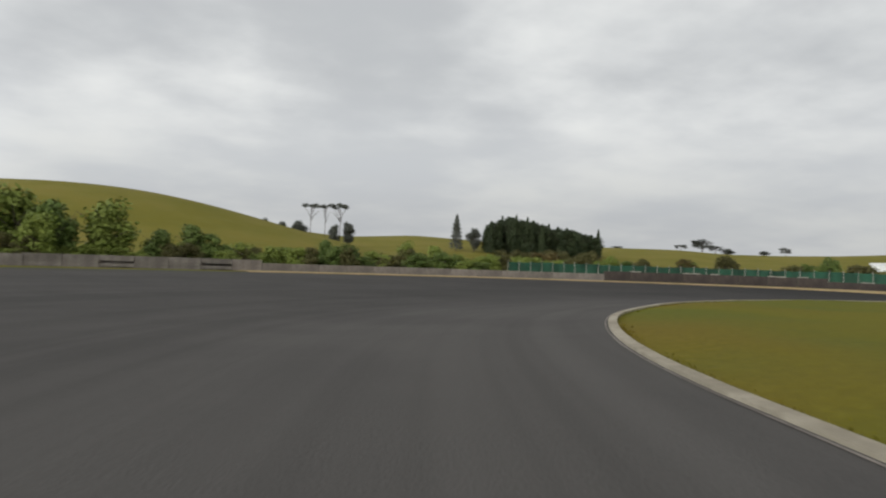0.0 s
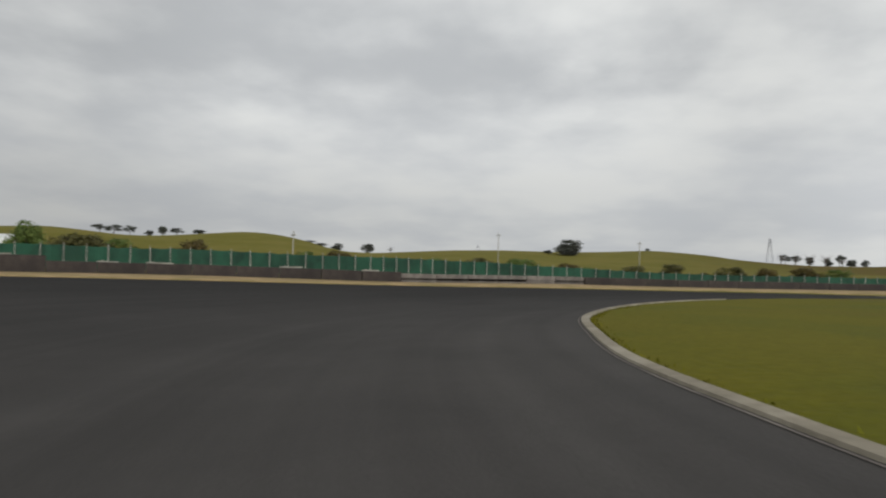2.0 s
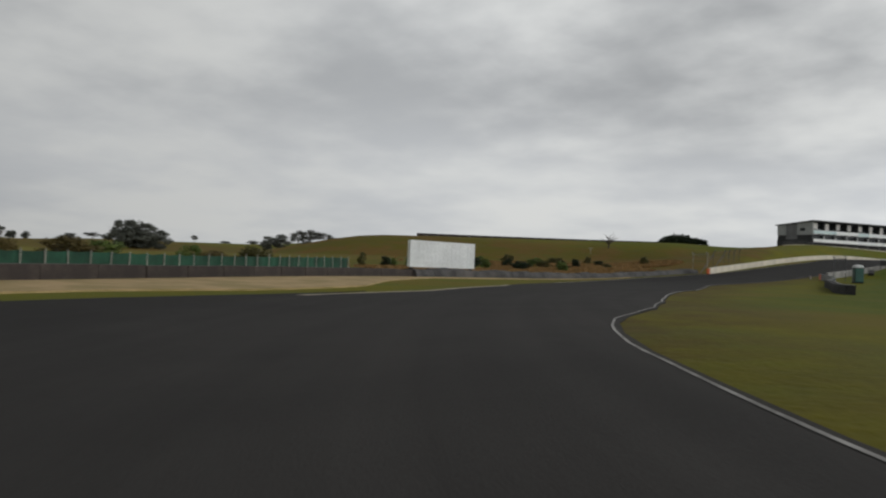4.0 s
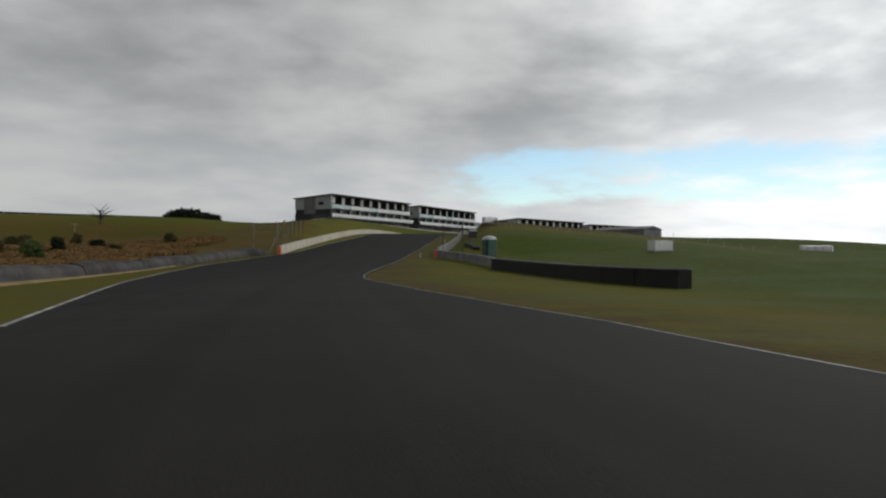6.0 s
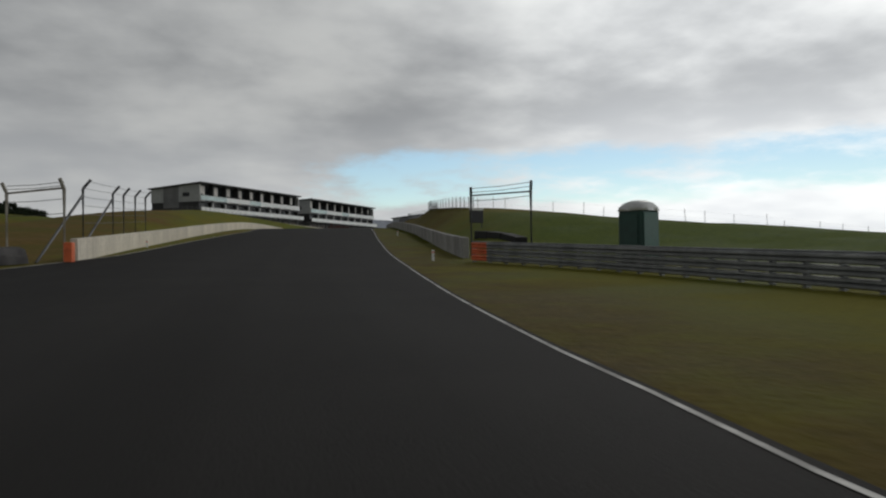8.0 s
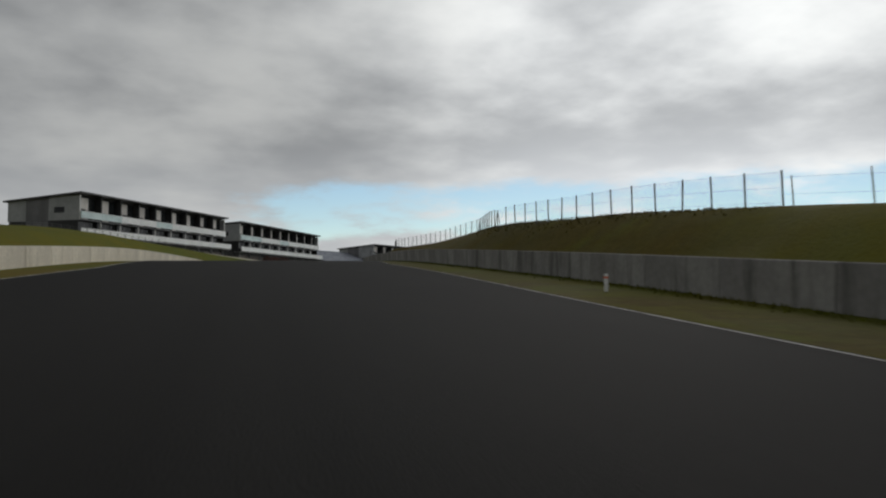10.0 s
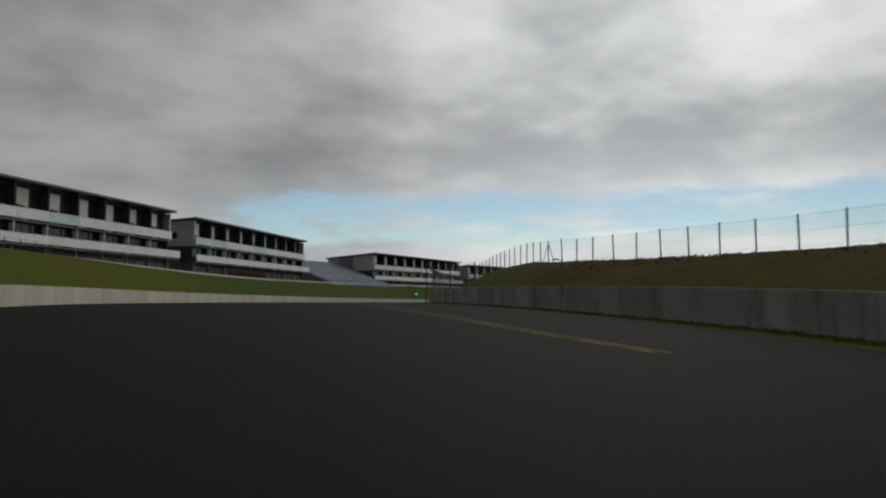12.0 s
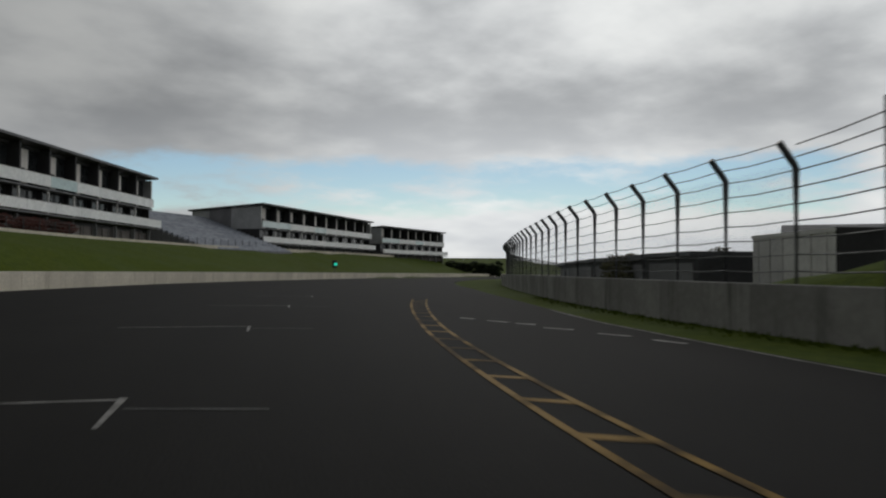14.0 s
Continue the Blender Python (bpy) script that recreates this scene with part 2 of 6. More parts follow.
wob = mathn(gt_, "MULTIPLY", mathn(gt_, "SUBTRACT", noisen(gt_, gco, 0.16, 4.0, 0.6), 0.5), 14.0)
gx_, gy_ = mathn(gt_, "ADD", gs_.outputs[0], wob), mathn(gt_, "ADD", gs_.outputs[1], wob)
lush = mathn(gt_, "MULTIPLY", ramp(gt_, gx_, -56.0, -47.0), ramp(gt_, gy_, -2.0, 26.0))
lush = mathn(gt_, "MULTIPLY", lush, mathn(gt_, "SUBTRACT", 1.0, ramp(gt_, gy_, 112.0, 128.0)))
lush = mathn(gt_, "MAXIMUM", lush, mathn(gt_, "MULTIPLY", ramp(gt_, gy_, 203.0, 215.0), mathn(gt_, "ADD", 0.45, mathn(gt_, "MULTIPLY", ramp(gt_, gx_, -52.0, -38.0), 0.55))))
field_ = mathn(gt_, "MULTIPLY", ramp(gt_, gx_, -14.0, 8.0), ramp(gt_, gy_, 25.0, 55.0))
lush = mathn(gt_, "MAXIMUM", lush, field_)
beside_ = mathn(gt_, "ADD", mathn(gt_, "ADD", gs_.outputs[0], 60.6), mathn(gt_, "ADD", mathn(gt_, "MULTIPLY", mathn(gt_, "SUBTRACT", gs_.outputs[1], 130.0), -0.17), mathn(gt_, "MULTIPLY", wob, 0.12)))
strip_ = mathn(gt_, "MULTIPLY", mathn(gt_, "MULTIPLY", ramp(gt_, beside_, 2.0, 4.0), mathn(gt_, "SUBTRACT", 1.0, ramp(gt_, beside_, 11.0, 12.5))), mathn(gt_, "MULTIPLY", ramp(gt_, gy_, 100.0, 118.0), mathn(gt_, "SUBTRACT", 1.0, ramp(gt_, gy_, 225.0, 240.0))))
lush = mathn(gt_, "MAXIMUM", lush, mathn(gt_, "MULTIPLY", strip_, 0.45))
dry = mathn(gt_, "MULTIPLY", mathn(gt_, "MULTIPLY", ramp(gt_, beside_, 11.0, 13.0), ramp(gt_, gy_, 122.0, 140.0)), mathn(gt_, "SUBTRACT", 1.0, ramp(gt_, gy_, 196.0, 212.0)))
dry = mathn(gt_, "MULTIPLY", dry, mathn(gt_, "SUBTRACT", 1.0, field_))
dry = mathn(gt_, "MULTIPLY", dry, ramp(gt_, noisen(gt_, gco, 0.35, 4.0, 0.65), 0.15, 0.50))
rough_ = mathn(gt_, "MULTIPLY", mathn(gt_, "MULTIPLY", ramp(gt_, gx_, -72.0, -75.5), ramp(gt_, gy_, 88.0, 102.0)), mathn(gt_, "SUBTRACT", 1.0, ramp(gt_, gy_, 185.0, 215.0)))
verge = mathn(gt_, "MULTIPLY", mathn(gt_, "MULTIPLY", ramp(gt_, gx_, -57.5, -62.0), ramp(gt_, gy_, 28.0, 45.0)), mathn(gt_, "SUBTRACT", 1.0, ramp(gt_, gy_, 95.0, 112.0)))
dry = mathn(gt_, "MAXIMUM", mathn(gt_, "MAXIMUM", dry, mathn(gt_, "MULTIPLY", rough_, 0.8)), mathn(gt_, "MULTIPLY", verge, mathn(gt_, "ADD", 0.25, mathn(gt_, "MULTIPLY", noisen(gt_, gco, 0.9, 4.0, 0.6), 0.5))))
ghs = [n for n in gt_.nodes if n.type == "HUE_SAT"][0]
old_ = ghs.inputs["Color"].links[0].from_socket
blade = ramp(gt_, noisen(gt_, gco, 2.6, 5.0, 0.7), 0.34, 0.68)
tuft = mixc(gt_, blade, (0.044, 0.080, 0.005), (0.080, 0.118, 0.008))
col_ = mixc(gt_, mathn(gt_, "MULTIPLY", lush, 0.85), old_, tuft)
col_ = mixc(gt_, mathn(gt_, "MULTIPLY", dry, 0.68), col_, mixc(gt_, blade, (0.066, 0.044, 0.010), (0.098, 0.068, 0.015)))
# far pasture: dry grass, with distance haze put into its colour
away = mathn(gt_, "MAXIMUM", ramp(gt_, gy_, -75.0, -105.0), ramp(gt_, gx_, -112.0, -145.0))
hay_and_haze = mixc(gt_, ramp(gt_, noisen(gt_, gco, 0.05, 4.0, 0.6), 0.35, 0.65), (0.165, 0.150, 0.026), (0.205, 0.178, 0.040))
col_ = mixc(gt_, mathn(gt_, "MULTIPLY", away, mathn(gt_, "SUBTRACT", 0.8, mathn(gt_, "MULTIPLY", ramp(gt_, gy_, 20.0, 110.0), 0.62))), col_, hay_and_haze)
# bare earth shows through where cars run wide, and rank orange grass on the rough slope
wn_ = gt_.nodes.new("ShaderNodeAttribute")
wn_.attribute_name = "worn"
earth = mathn(gt_, "MULTIPLY", wn_.outputs["Fac"], ramp(gt_, noisen(gt_, gco, 0.5, 5.0, 0.65), 0.30, 0.62))
col_ = mixc(gt_, mathn(gt_, "MULTIPLY", earth, 0.75), col_, mixc(gt_, blade, (0.070, 0.046, 0.016), (0.105, 0.070, 0.024)))
rank = mathn(gt_, "MULTIPLY", rough_, ramp(gt_, noisen(gt_, gco, 0.10, 4.0, 0.6), 0.42, 0.60))
col_ = mixc(gt_, mathn(gt_, "MULTIPLY", rank, 0.7), col_, mixc(gt_, blade, (0.120, 0.070, 0.018), (0.185, 0.105, 0.034)))
gt_.links.new(col_, ghs.inputs["Color"])
GHOST = material("almost_worn_off_paint", (0.12, 0.118, 0.112), (0.055, 0.054, 0.052), 0.7, 1.2, 14.0, 0.1)
KERB = material("kerb_concrete", (0.40, 0.36, 0.285), (0.27, 0.24, 0.185), 0.85, 0.8, 9.0, 0.3)
PAINT = material("white_road_paint", (0.56, 0.55, 0.52), (0.30, 0.29, 0.275), 0.6, 1.5, 14.0, 0.1)
FADED = material("faded_white_road_paint", (0.36, 0.35, 0.33), (0.18, 0.175, 0.165), 0.6, 2.5, 14.0, 0.1)
YELLOW = material("yellow_road_paint", (0.50, 0.34, 0.060), (0.24, 0.165, 0.040), 0.6, 2.0, 14.0, 0.1)
WORNYELLOW = material("worn_yellow_road_paint", (0.33, 0.205, 0.055), (0.105, 0.074, 0.040), 0.65, 1.1, 9.0, 0.1, spread=(0.40, 0.60))
CONCRETE = material("cast_concrete", (0.33, 0.325, 0.31), (0.25, 0.245, 0.235), 0.9, 0.5, 6.0, 0.2, vary=0.16, c3=(0.18, 0.172, 0.155))
OLDCRETE = material("old_stained_concrete", (0.215, 0.190, 0.165), (0.135, 0.118, 0.105), 0.9, 0.9, 6.0, 0.3, vary=0.3, c3=(0.11, 0.092, 0.08))
PALECRETE = material("pale_concrete", (0.72, 0.66, 0.55), (0.60, 0.55, 0.46), 0.85, 0.5, 6.0, 0.2, vary=0.15)


def streaked(m, low_, share):
    """Rain and moss streaks that run down the face."""
    t = m.node_tree
    p = t.nodes["Principled BSDF"]
    src = p.inputs["Base Color"].links[0].from_socket
    mp = t.nodes.new("ShaderNodeMapping")
    t.links.new(t.nodes.new("ShaderNodeNewGeometry").outputs["Position"], mp.inputs[0])
    mp.inputs["Scale"].default_value = (1.0, 1.0, 0.10)
    f = ramp(t, noisen(t, mp.outputs[0], 1.5, 4.0, 0.7), 0.50, 0.74)
    f = mathn(t, "MULTIPLY", f, share)
    t.links.new(mixc(t, f, src, low_), p.inputs["Base Color"])
    p.inputs["Specular IOR Level"].default_value = 0.2


streaked(CONCRETE, (0.075, 0.075, 0.068), 0.75)
streaked(PALECRETE, (0.33, 0.29, 0.22), 0.55)
GRAVEL = material("gravel_bed", (0.44, 0.31, 0.155), (0.30, 0.23, 0.095), 0.95, 0.6, 20.0, 0.6)
GALV = material("galvanised_steel", (0.26, 0.27, 0.27), (0.19, 0.195, 0.20), 0.5, 1.2, 10.0, 0.05, metal=0.6)
POST = material("grey_steel_post", (0.10, 0.105, 0.11), (0.07, 0.072, 0.075), 0.55, 1.2, 10.0, 0.05, metal=0.3)
PALEPOST = material("weathered_timber_post", (0.40, 0.38, 0.33), (0.28, 0.26, 0.22), 0.85, 2.0, 20.0, 0.2, vary=0.25)
ORANGE = material("orange_paint", (0.75, 0.16, 0.05), (0.60, 0.12, 0.04), 0.5, 2.0, 10.0, 0.05)
RUBBER = material("black_rubber", (0.014, 0.014, 0.015), (0.028, 0.027, 0.027), 0.7, 1.2, 8.0, 0.25, vary=0.3)
BELTGREY = material("grey_worn_rubber_belt", (0.040, 0.037, 0.036), (0.020, 0.018, 0.018), 0.75, 0.8, 7.0, 0.3, vary=0.4, c3=(0.062, 0.054, 0.048))
BROWNBAR = material("weathered_brown_belt", (0.056, 0.042, 0.034), (0.032, 0.025, 0.022), 0.85, 0.9, 8.0, 0.3, vary=0.3)
GREENNET = material("green_shade_cloth", (0.007, 0.066, 0.033), (0.011, 0.044, 0.025), 0.8, 0.9, 14.0, 0.2, vary=0.35)
WIRE = material("fence_wire", (0.11, 0.115, 0.12), (0.08, 0.083, 0.086), 0.6, 2.0, 8.0, 0.0, metal=0.5)
LINK = netting("chain_link", (0.20, 0.21, 0.22), 0.05, 9.0)
WHITE = material("white_sheet_metal", (0.78, 0.79, 0.79), (0.68, 0.69, 0.69), 0.5, 0.4, 4.0, 0.05, vary=0.06)
LOOGREEN = material("dark_green_plastic", (0.012, 0.050, 0.040), (0.016, 0.065, 0.050), 0.45, 1.0, 5.0, 0.05)
LOOROOF = material("white_translucent_plastic", (0.75, 0.76, 0.76), (0.66, 0.67, 0.67), 0.4, 1.0, 5.0, 0.05)
CLAD = material("grey_wall_cladding", (0.22, 0.22, 0.23), (0.17, 0.17, 0.18), 0.7, 0.3, 4.0, 0.1)
PALEWALL = material("pale_render", (0.74, 0.73, 0.71), (0.62, 0.61, 0.60), 0.8, 0.4, 4.0, 0.1, vary=0.12)
ENDWALL = material("grey_painted_wall", (0.44, 0.45, 0.46), (0.36, 0.37, 0.38), 0.75, 0.4, 4.0, 0.1, vary=0.1)
BACKWALL = material("off_white_balcony_wall", (0.80, 0.76, 0.72), (0.68, 0.65, 0.62), 0.8, 0.5, 4.0, 0.1, vary=0.15)
DARKWALL = material("charcoal_and_shaded_wall", (0.035, 0.035, 0.038), (0.05, 0.05, 0.052), 0.6, 0.4, 5.0, 0.1)
ROOF = material("dark_metal_roof", (0.06, 0.06, 0.065), (0.085, 0.085, 0.09), 0.5, 0.4, 4.0, 0.05, metal=0.2)
BALCONY = material("white_balcony_front", (0.90, 0.90, 0.89), (0.84, 0.85, 0.85), 0.35, 0.3, 3.0, 0.02, vary=0.08)
PARTITION = material("grey_brown_partition", (0.155, 0.135, 0.125), (0.11, 0.095, 0.09), 0.8, 0.5, 5.0, 0.1, vary=0.45)
BALGLASS = material("pale_green_balcony_glass", (0.60, 0.72, 0.72), (0.50, 0.62, 0.63), 0.15, 0.3, 3.0, 0.0, vary=0.08)
WINDOW = material("dark_window_glass", (0.018, 0.020, 0.022), (0.028, 0.030, 0.032), 0.12, 0.6, 3.0, 0.0, vary=0.4)
for m_, v_ in ((YELLOW, 0.03), (WORNYELLOW, 0.03), (PAINT, 0.15), (FADED, 0.12), (KERB, 0.15), (WINDOW, 0.25), (RUBBER, 0.15), (DARKWALL, 0.25)):
    m_.node_tree.nodes["Principled BSDF"].inputs["Specular IOR Level"].default_value = v_
SEATS = material("grey_blue_seating", (0.36, 0.39, 0.45), (0.27, 0.29, 0.34), 0.6, 0.6, 8.0, 0.1, vary=0.2)
BARK = material("bark", (0.09, 0.07, 0.055), (0.055, 0.045, 0.036), 0.9, 3.0, 20.0, 0.4)
LEAF_DARK = leafy("dark_conifer_foliage", (0.014, 0.024, 0.011), (0.027, 0.042, 0.017))
LEAF_PINE = leafy("pine_foliage", (0.026, 0.038, 0.016), (0.046, 0.060, 0.026))
# far trees: pale haze of the distance put into the leaf colour
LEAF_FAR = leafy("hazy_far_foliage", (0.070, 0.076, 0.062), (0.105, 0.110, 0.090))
LEAF_MID = leafy("green_foliage", (0.080, 0.120, 0.028), (0.125, 0.165, 0.042))
LEAF_LIGHT = leafy("fresh_green_foliage", (0.150, 0.200, 0.036), (0.205, 0.240, 0.055))
FLAX = leafy("red_flax", (0.17, 0.055, 0.045), (0.11, 0.045, 0.040))
DRY = leafy("dry_tussock", (0.30, 0.17, 0.06), (0.20, 0.13, 0.05))
LEAF_RUST = leafy("brown_green_foliage", (0.085, 0.066, 0.022), (0.120, 0.090, 0.030))
LEAF_OLIVE = leafy("olive_scrub_foliage", (0.075, 0.075, 0.025), (0.110, 0.100, 0.035))
SIGNAL = bpy.data.materials.new("green_signal_lens")
SIGNAL.use_nodes = True
SIGNAL.node_tree.nodes["Principled BSDF"].inputs["Base Color"].default_value = (0.02, 0.6, 0.45, 1)
SIGNAL.node_tree.nodes["Principled BSDF"].inputs["Emission Color"].default_value = (0.03, 0.9, 0.6, 1)
SIGNAL.node_tree.nodes["Principled BSDF"].inputs["Emission Strength"].default_value = 0.9

# ---- the lie of the land ----
# the driving line on the ground, about a second apart, then on along the straight
LINE = [(2.1, 7.6, -1.17), (0.0, 0.0, -1.16), (-5.9, -14.1, -1.12), (-17.6, -22.7, -1.16), (-33.0, -24.3, -1.30), (-48.0, -16.1, -1.41),
        (-59.1, 1.5, -1.37), (-64.8, 22.5, -1.39), (-66.6, 43.5, -1.53), (-66.7, 65.5, -1.43), (-65.2, 89.1, -0.67), (-62.4, 114.4, 0.74),
        (-58.5, 141.7, 2.60), (-53.9, 169.6, 4.26), (-47.6, 196.9, 5.12), (-38.5, 224.4, 5.14), (-26.6, 250.3, 5.07), (-11.3, 276.1, 4.86),
        (6.7, 300.0, 4.62), (27.2, 321.9, 4.38), (49.9, 341.6, 4.14), (73.2, 360.4, 3.90), (96.6, 379.3, 3.66), (119.9, 398.2, 3.42)]
LINE = np.array([(3.6, 15.0, -1.17)] + LINE + [(143.2, 417.1, 3.18), (166.5, 436.0, 2.94)])
U0 = -1.0


def spline(u):
    """Place on the driving line; u runs about one a second, 0 at the start."""
    u = np.atleast_1d(np.asarray(u, float)) - U0
    # the first two pieces are half a second long
    k = np.where(u < 1.0, u / 0.5, u + 1.0)
    i = np.clip(np.floor(k).astype(int), 0, len(LINE) - 2)
    f = (k - i)[:, None]
    p = np.vstack([2 * LINE[0] - LINE[1], LINE, 2 * LINE[-1] - LINE[-2]])
    a, b, c, d = p[i], p[i + 1], p[i + 2], p[i + 3]
    return 0.5 * (2 * b + (c - a) * f + (2 * a - 5 * b + 4 * c - d) * f**2 + (3 * b - a - 3 * c + d) * f**3)


US = np.arange(-1.0, 23.0, 0.04)
PS = spline(US)
TS = np.gradient(PS[:, :2], axis=0)
TS /= np.linalg.norm(TS, axis=1)[:, None]
NS = np.stack([-TS[:, 1], TS[:, 0]], 1)      # to the left


def at(u, off):
    """A place beside the driving line, off metres to its left."""
    i = np.interp(u, US, np.arange(len(US)))
    k = np.arange(len(US))
    p = np.array([np.interp(i, k, PS[:, 0]), np.interp(i, k, PS[:, 1])])
    n = np.array([np.interp(i, k, NS[:, 0]), np.interp(i, k, NS[:, 1])])
    return p + n / np.linalg.norm(n, axis=0) * off


def smooth(v, lo, hi):
    f = np.clip((v - lo) / (hi - lo), 0, 1)
    return f * f * (3 - 2 * f)


LEFT_WALL = ([9.32, 9.8, 10.5, 12.0, 13.5, 15.0, 16.0, 17.0, 18.5, 24.0], [8.5, 9.3, 9.8, 10.4, 12.7, 14.9, 13.6, 11.0, 9.0, 8.5])
RIGHT_WALL = ([9.25, 10.0, 10.7, 11.8, 12.5, 13.3, 13.8, 14.5, 14.87, 15.15, 15.8, 16.1, 17.0, 18.2, 24.0], [-7.9, -9.6, -10.7, -11.0, -10.9, -9.0, -8.6, -8.65, -9.45, -10.5, -12.6, -13.3, -15.6, -18.5, -24.0])
# inner edge of the tarmac
RIGHT_EDGE = ([-1.5, 0, 0.2, 0.3, 0.4, 0.5, 0.6, 0.7, 0.8, 0.9, 1, 1.1, 1.2, 1.3, 1.4, 1.5, 1.6, 1.7, 1.8, 1.9, 2, 2.1, 2.2, 2.3, 2.4, 2.5, 2.6, 2.7, 2.8, 2.9, 3, 3.1, 3.2, 3.3, 3.4, 3.5, 3.6, 3.7, 3.8, 3.9, 4, 4.1, 4.2, 4.35, 4.43, 4.54, 4.65, 4.74, 4.92, 5.2, 5.5, 6, 6.6, 7, 7.2, 7.35, 7.5, 7.62, 7.76, 7.93, 8.12, 8.2, 8.28, 8.38, 8.59, 8.76, 9.07, 9.5, 10, 11, 11.5, 11.9, 12.2, 12.6, 13, 13.4, 13.8, 14, 14.25, 14.5, 14.9, 15.5, 24],
              [-2.6, -2.48, -2.42, -2.4, -2.36, -2.37, -2.44, -2.55, -2.67, -2.765, -2.82, -2.885, -2.944, -2.97, -2.93, -2.87, -2.85, -2.9, -2.94, -2.92, -2.88, -2.91, -3.0, -3.06, -3.075, -3.11, -3.21, -3.3, -3.3, -3.26, -3.22, -3.2, -3.16, -3.11, -3.04, -2.98, -2.93, -2.88, -2.85, -2.82, -2.82, -2.88, -3.0, -3.2, -3.25, -3.5, -3.98, -4.65, -5.7, -6.5, -6.7, -6.5, -6.2, -5.1, -4.42, -4.0, -3.4, -2.85, -2.45, -2.4, -2.62, -2.82, -2.95, -3.17, -3.62, -4.0, -4.62, -5.25, -6.0, -7.1, -7.35, -8.3, -9.2, -9.4, -8.6, -7.6, -6.85, -6.7, -6.45, -6.65, -7.8, -9.0, -11.5])
# skyline of the far hills: bearing from the hairpin, and how high it stands over the level, in degrees
SKYLINE = [(-180, 2.81), (-172, 2.1), (-166, 2.45), (-158, 2.0), (-149.5, 1.72), (-144.5, 1.65), (-141, 1.40), (-137, 1.40), (-133, 1.50), (-130, 1.66), (-127.5, 1.80), (-125, 1.57), (-122.5, 1.30), (-120, 1.33),
           (-117.3, 1.55), (-114, 1.85), (-112.7, 1.82), (-111, 1.66), (-109.3, 1.32), (-107.8, 0.90), (-106.5, 0.60), (-104, 0.53), (-101.5, 0.72), (-97.4, 1.03), (-93, 1.18), (-88, 1.15), (-84.5, 1.26), (-81.4, 1.40),
           (-79, 1.24), (-77, 1.05), (-75, 0.74), (-72.5, 0.52), (-70, 0.36), (-66, 0.36), (-62.5, 0.58), (-58, 0.64), (-55, 0.72), (-51, 0.80), (-45.7, 1.23), (-42.6, 1.6), (-39, 1.75), (-24, 0.97), (0, 0.59), (30, 1.0), (60, 0.6), (100, 1.5), (150, 2.66), (168, 3.49), (180, 2.81)]
HUB = (-25.0, -5.0)
# height of the bank behind the right wall, over the road beside it
BANK = ([9.4, 9.9, 10.4, 11.0, 11.6, 12.2, 12.45, 12.7, 13.1, 13.3, 13.5, 13.8, 13.96, 14.1, 14.3, 14.8], [0.0, 1.85, 2.34, 2.65, 2.60, 2.61, 2.40, 2.15, 2.16, 2.32, 2.55, 2.52, 2.40, 2.26, 2.08, 0.0])
# how far behind the wall its crest runs
CREST_AWAY = ([9.4, 10.4, 11.04, 11.5, 11.75, 12.0, 12.16, 12.3, 12.6, 12.9, 13.1, 13.3, 13.9, 14.3], [6.0, 5.2, 4.75, 4.1, 4.8, 6.2, 6.85, 6.9, 6.4, 5.75, 5.0, 4.25, 4.3, 4.0])
# hump of the bank behind the left wall
TERRACE = ([9.7, 10.3, 11.0, 12.2, 12.7, 13.2, 13.6, 14.3, 15.0, 15.8, 16.6, 17.6], [0.0, 0.5, 1.1, 1.5, 2.0, 2.3, 2.4, 2.5, 2.3, 1.7, 0.9, 0.0])
SLOPE, BROW, FIELD, HOLLOW = 1.0, 0.95, 2.55, 3.0
RIDGE = [(-206.0, 194.0), (-178.7, 210.5), (-150.0, 225.5), (-121.0, 236.0)]     # brow under the long dark wall
HILL = (20.3, 34.0, -217.0, 74.5, 57.0)     # height, place and spread of the grassy hill


def height(x, y):
    """Height of the ground at places x, y (arrays)."""
    x, y = np.asarray(x, float), np.asarray(y, float)
    shape = x.shape
    x, y = x.ravel(), y.ravel()
    out = np.empty(len(x))
    for a in range(0, len(x), 20000):
        out[a:a + 20000] = height_some(x[a:a + 20000], y[a:a + 20000])
    return out.reshape(shape)


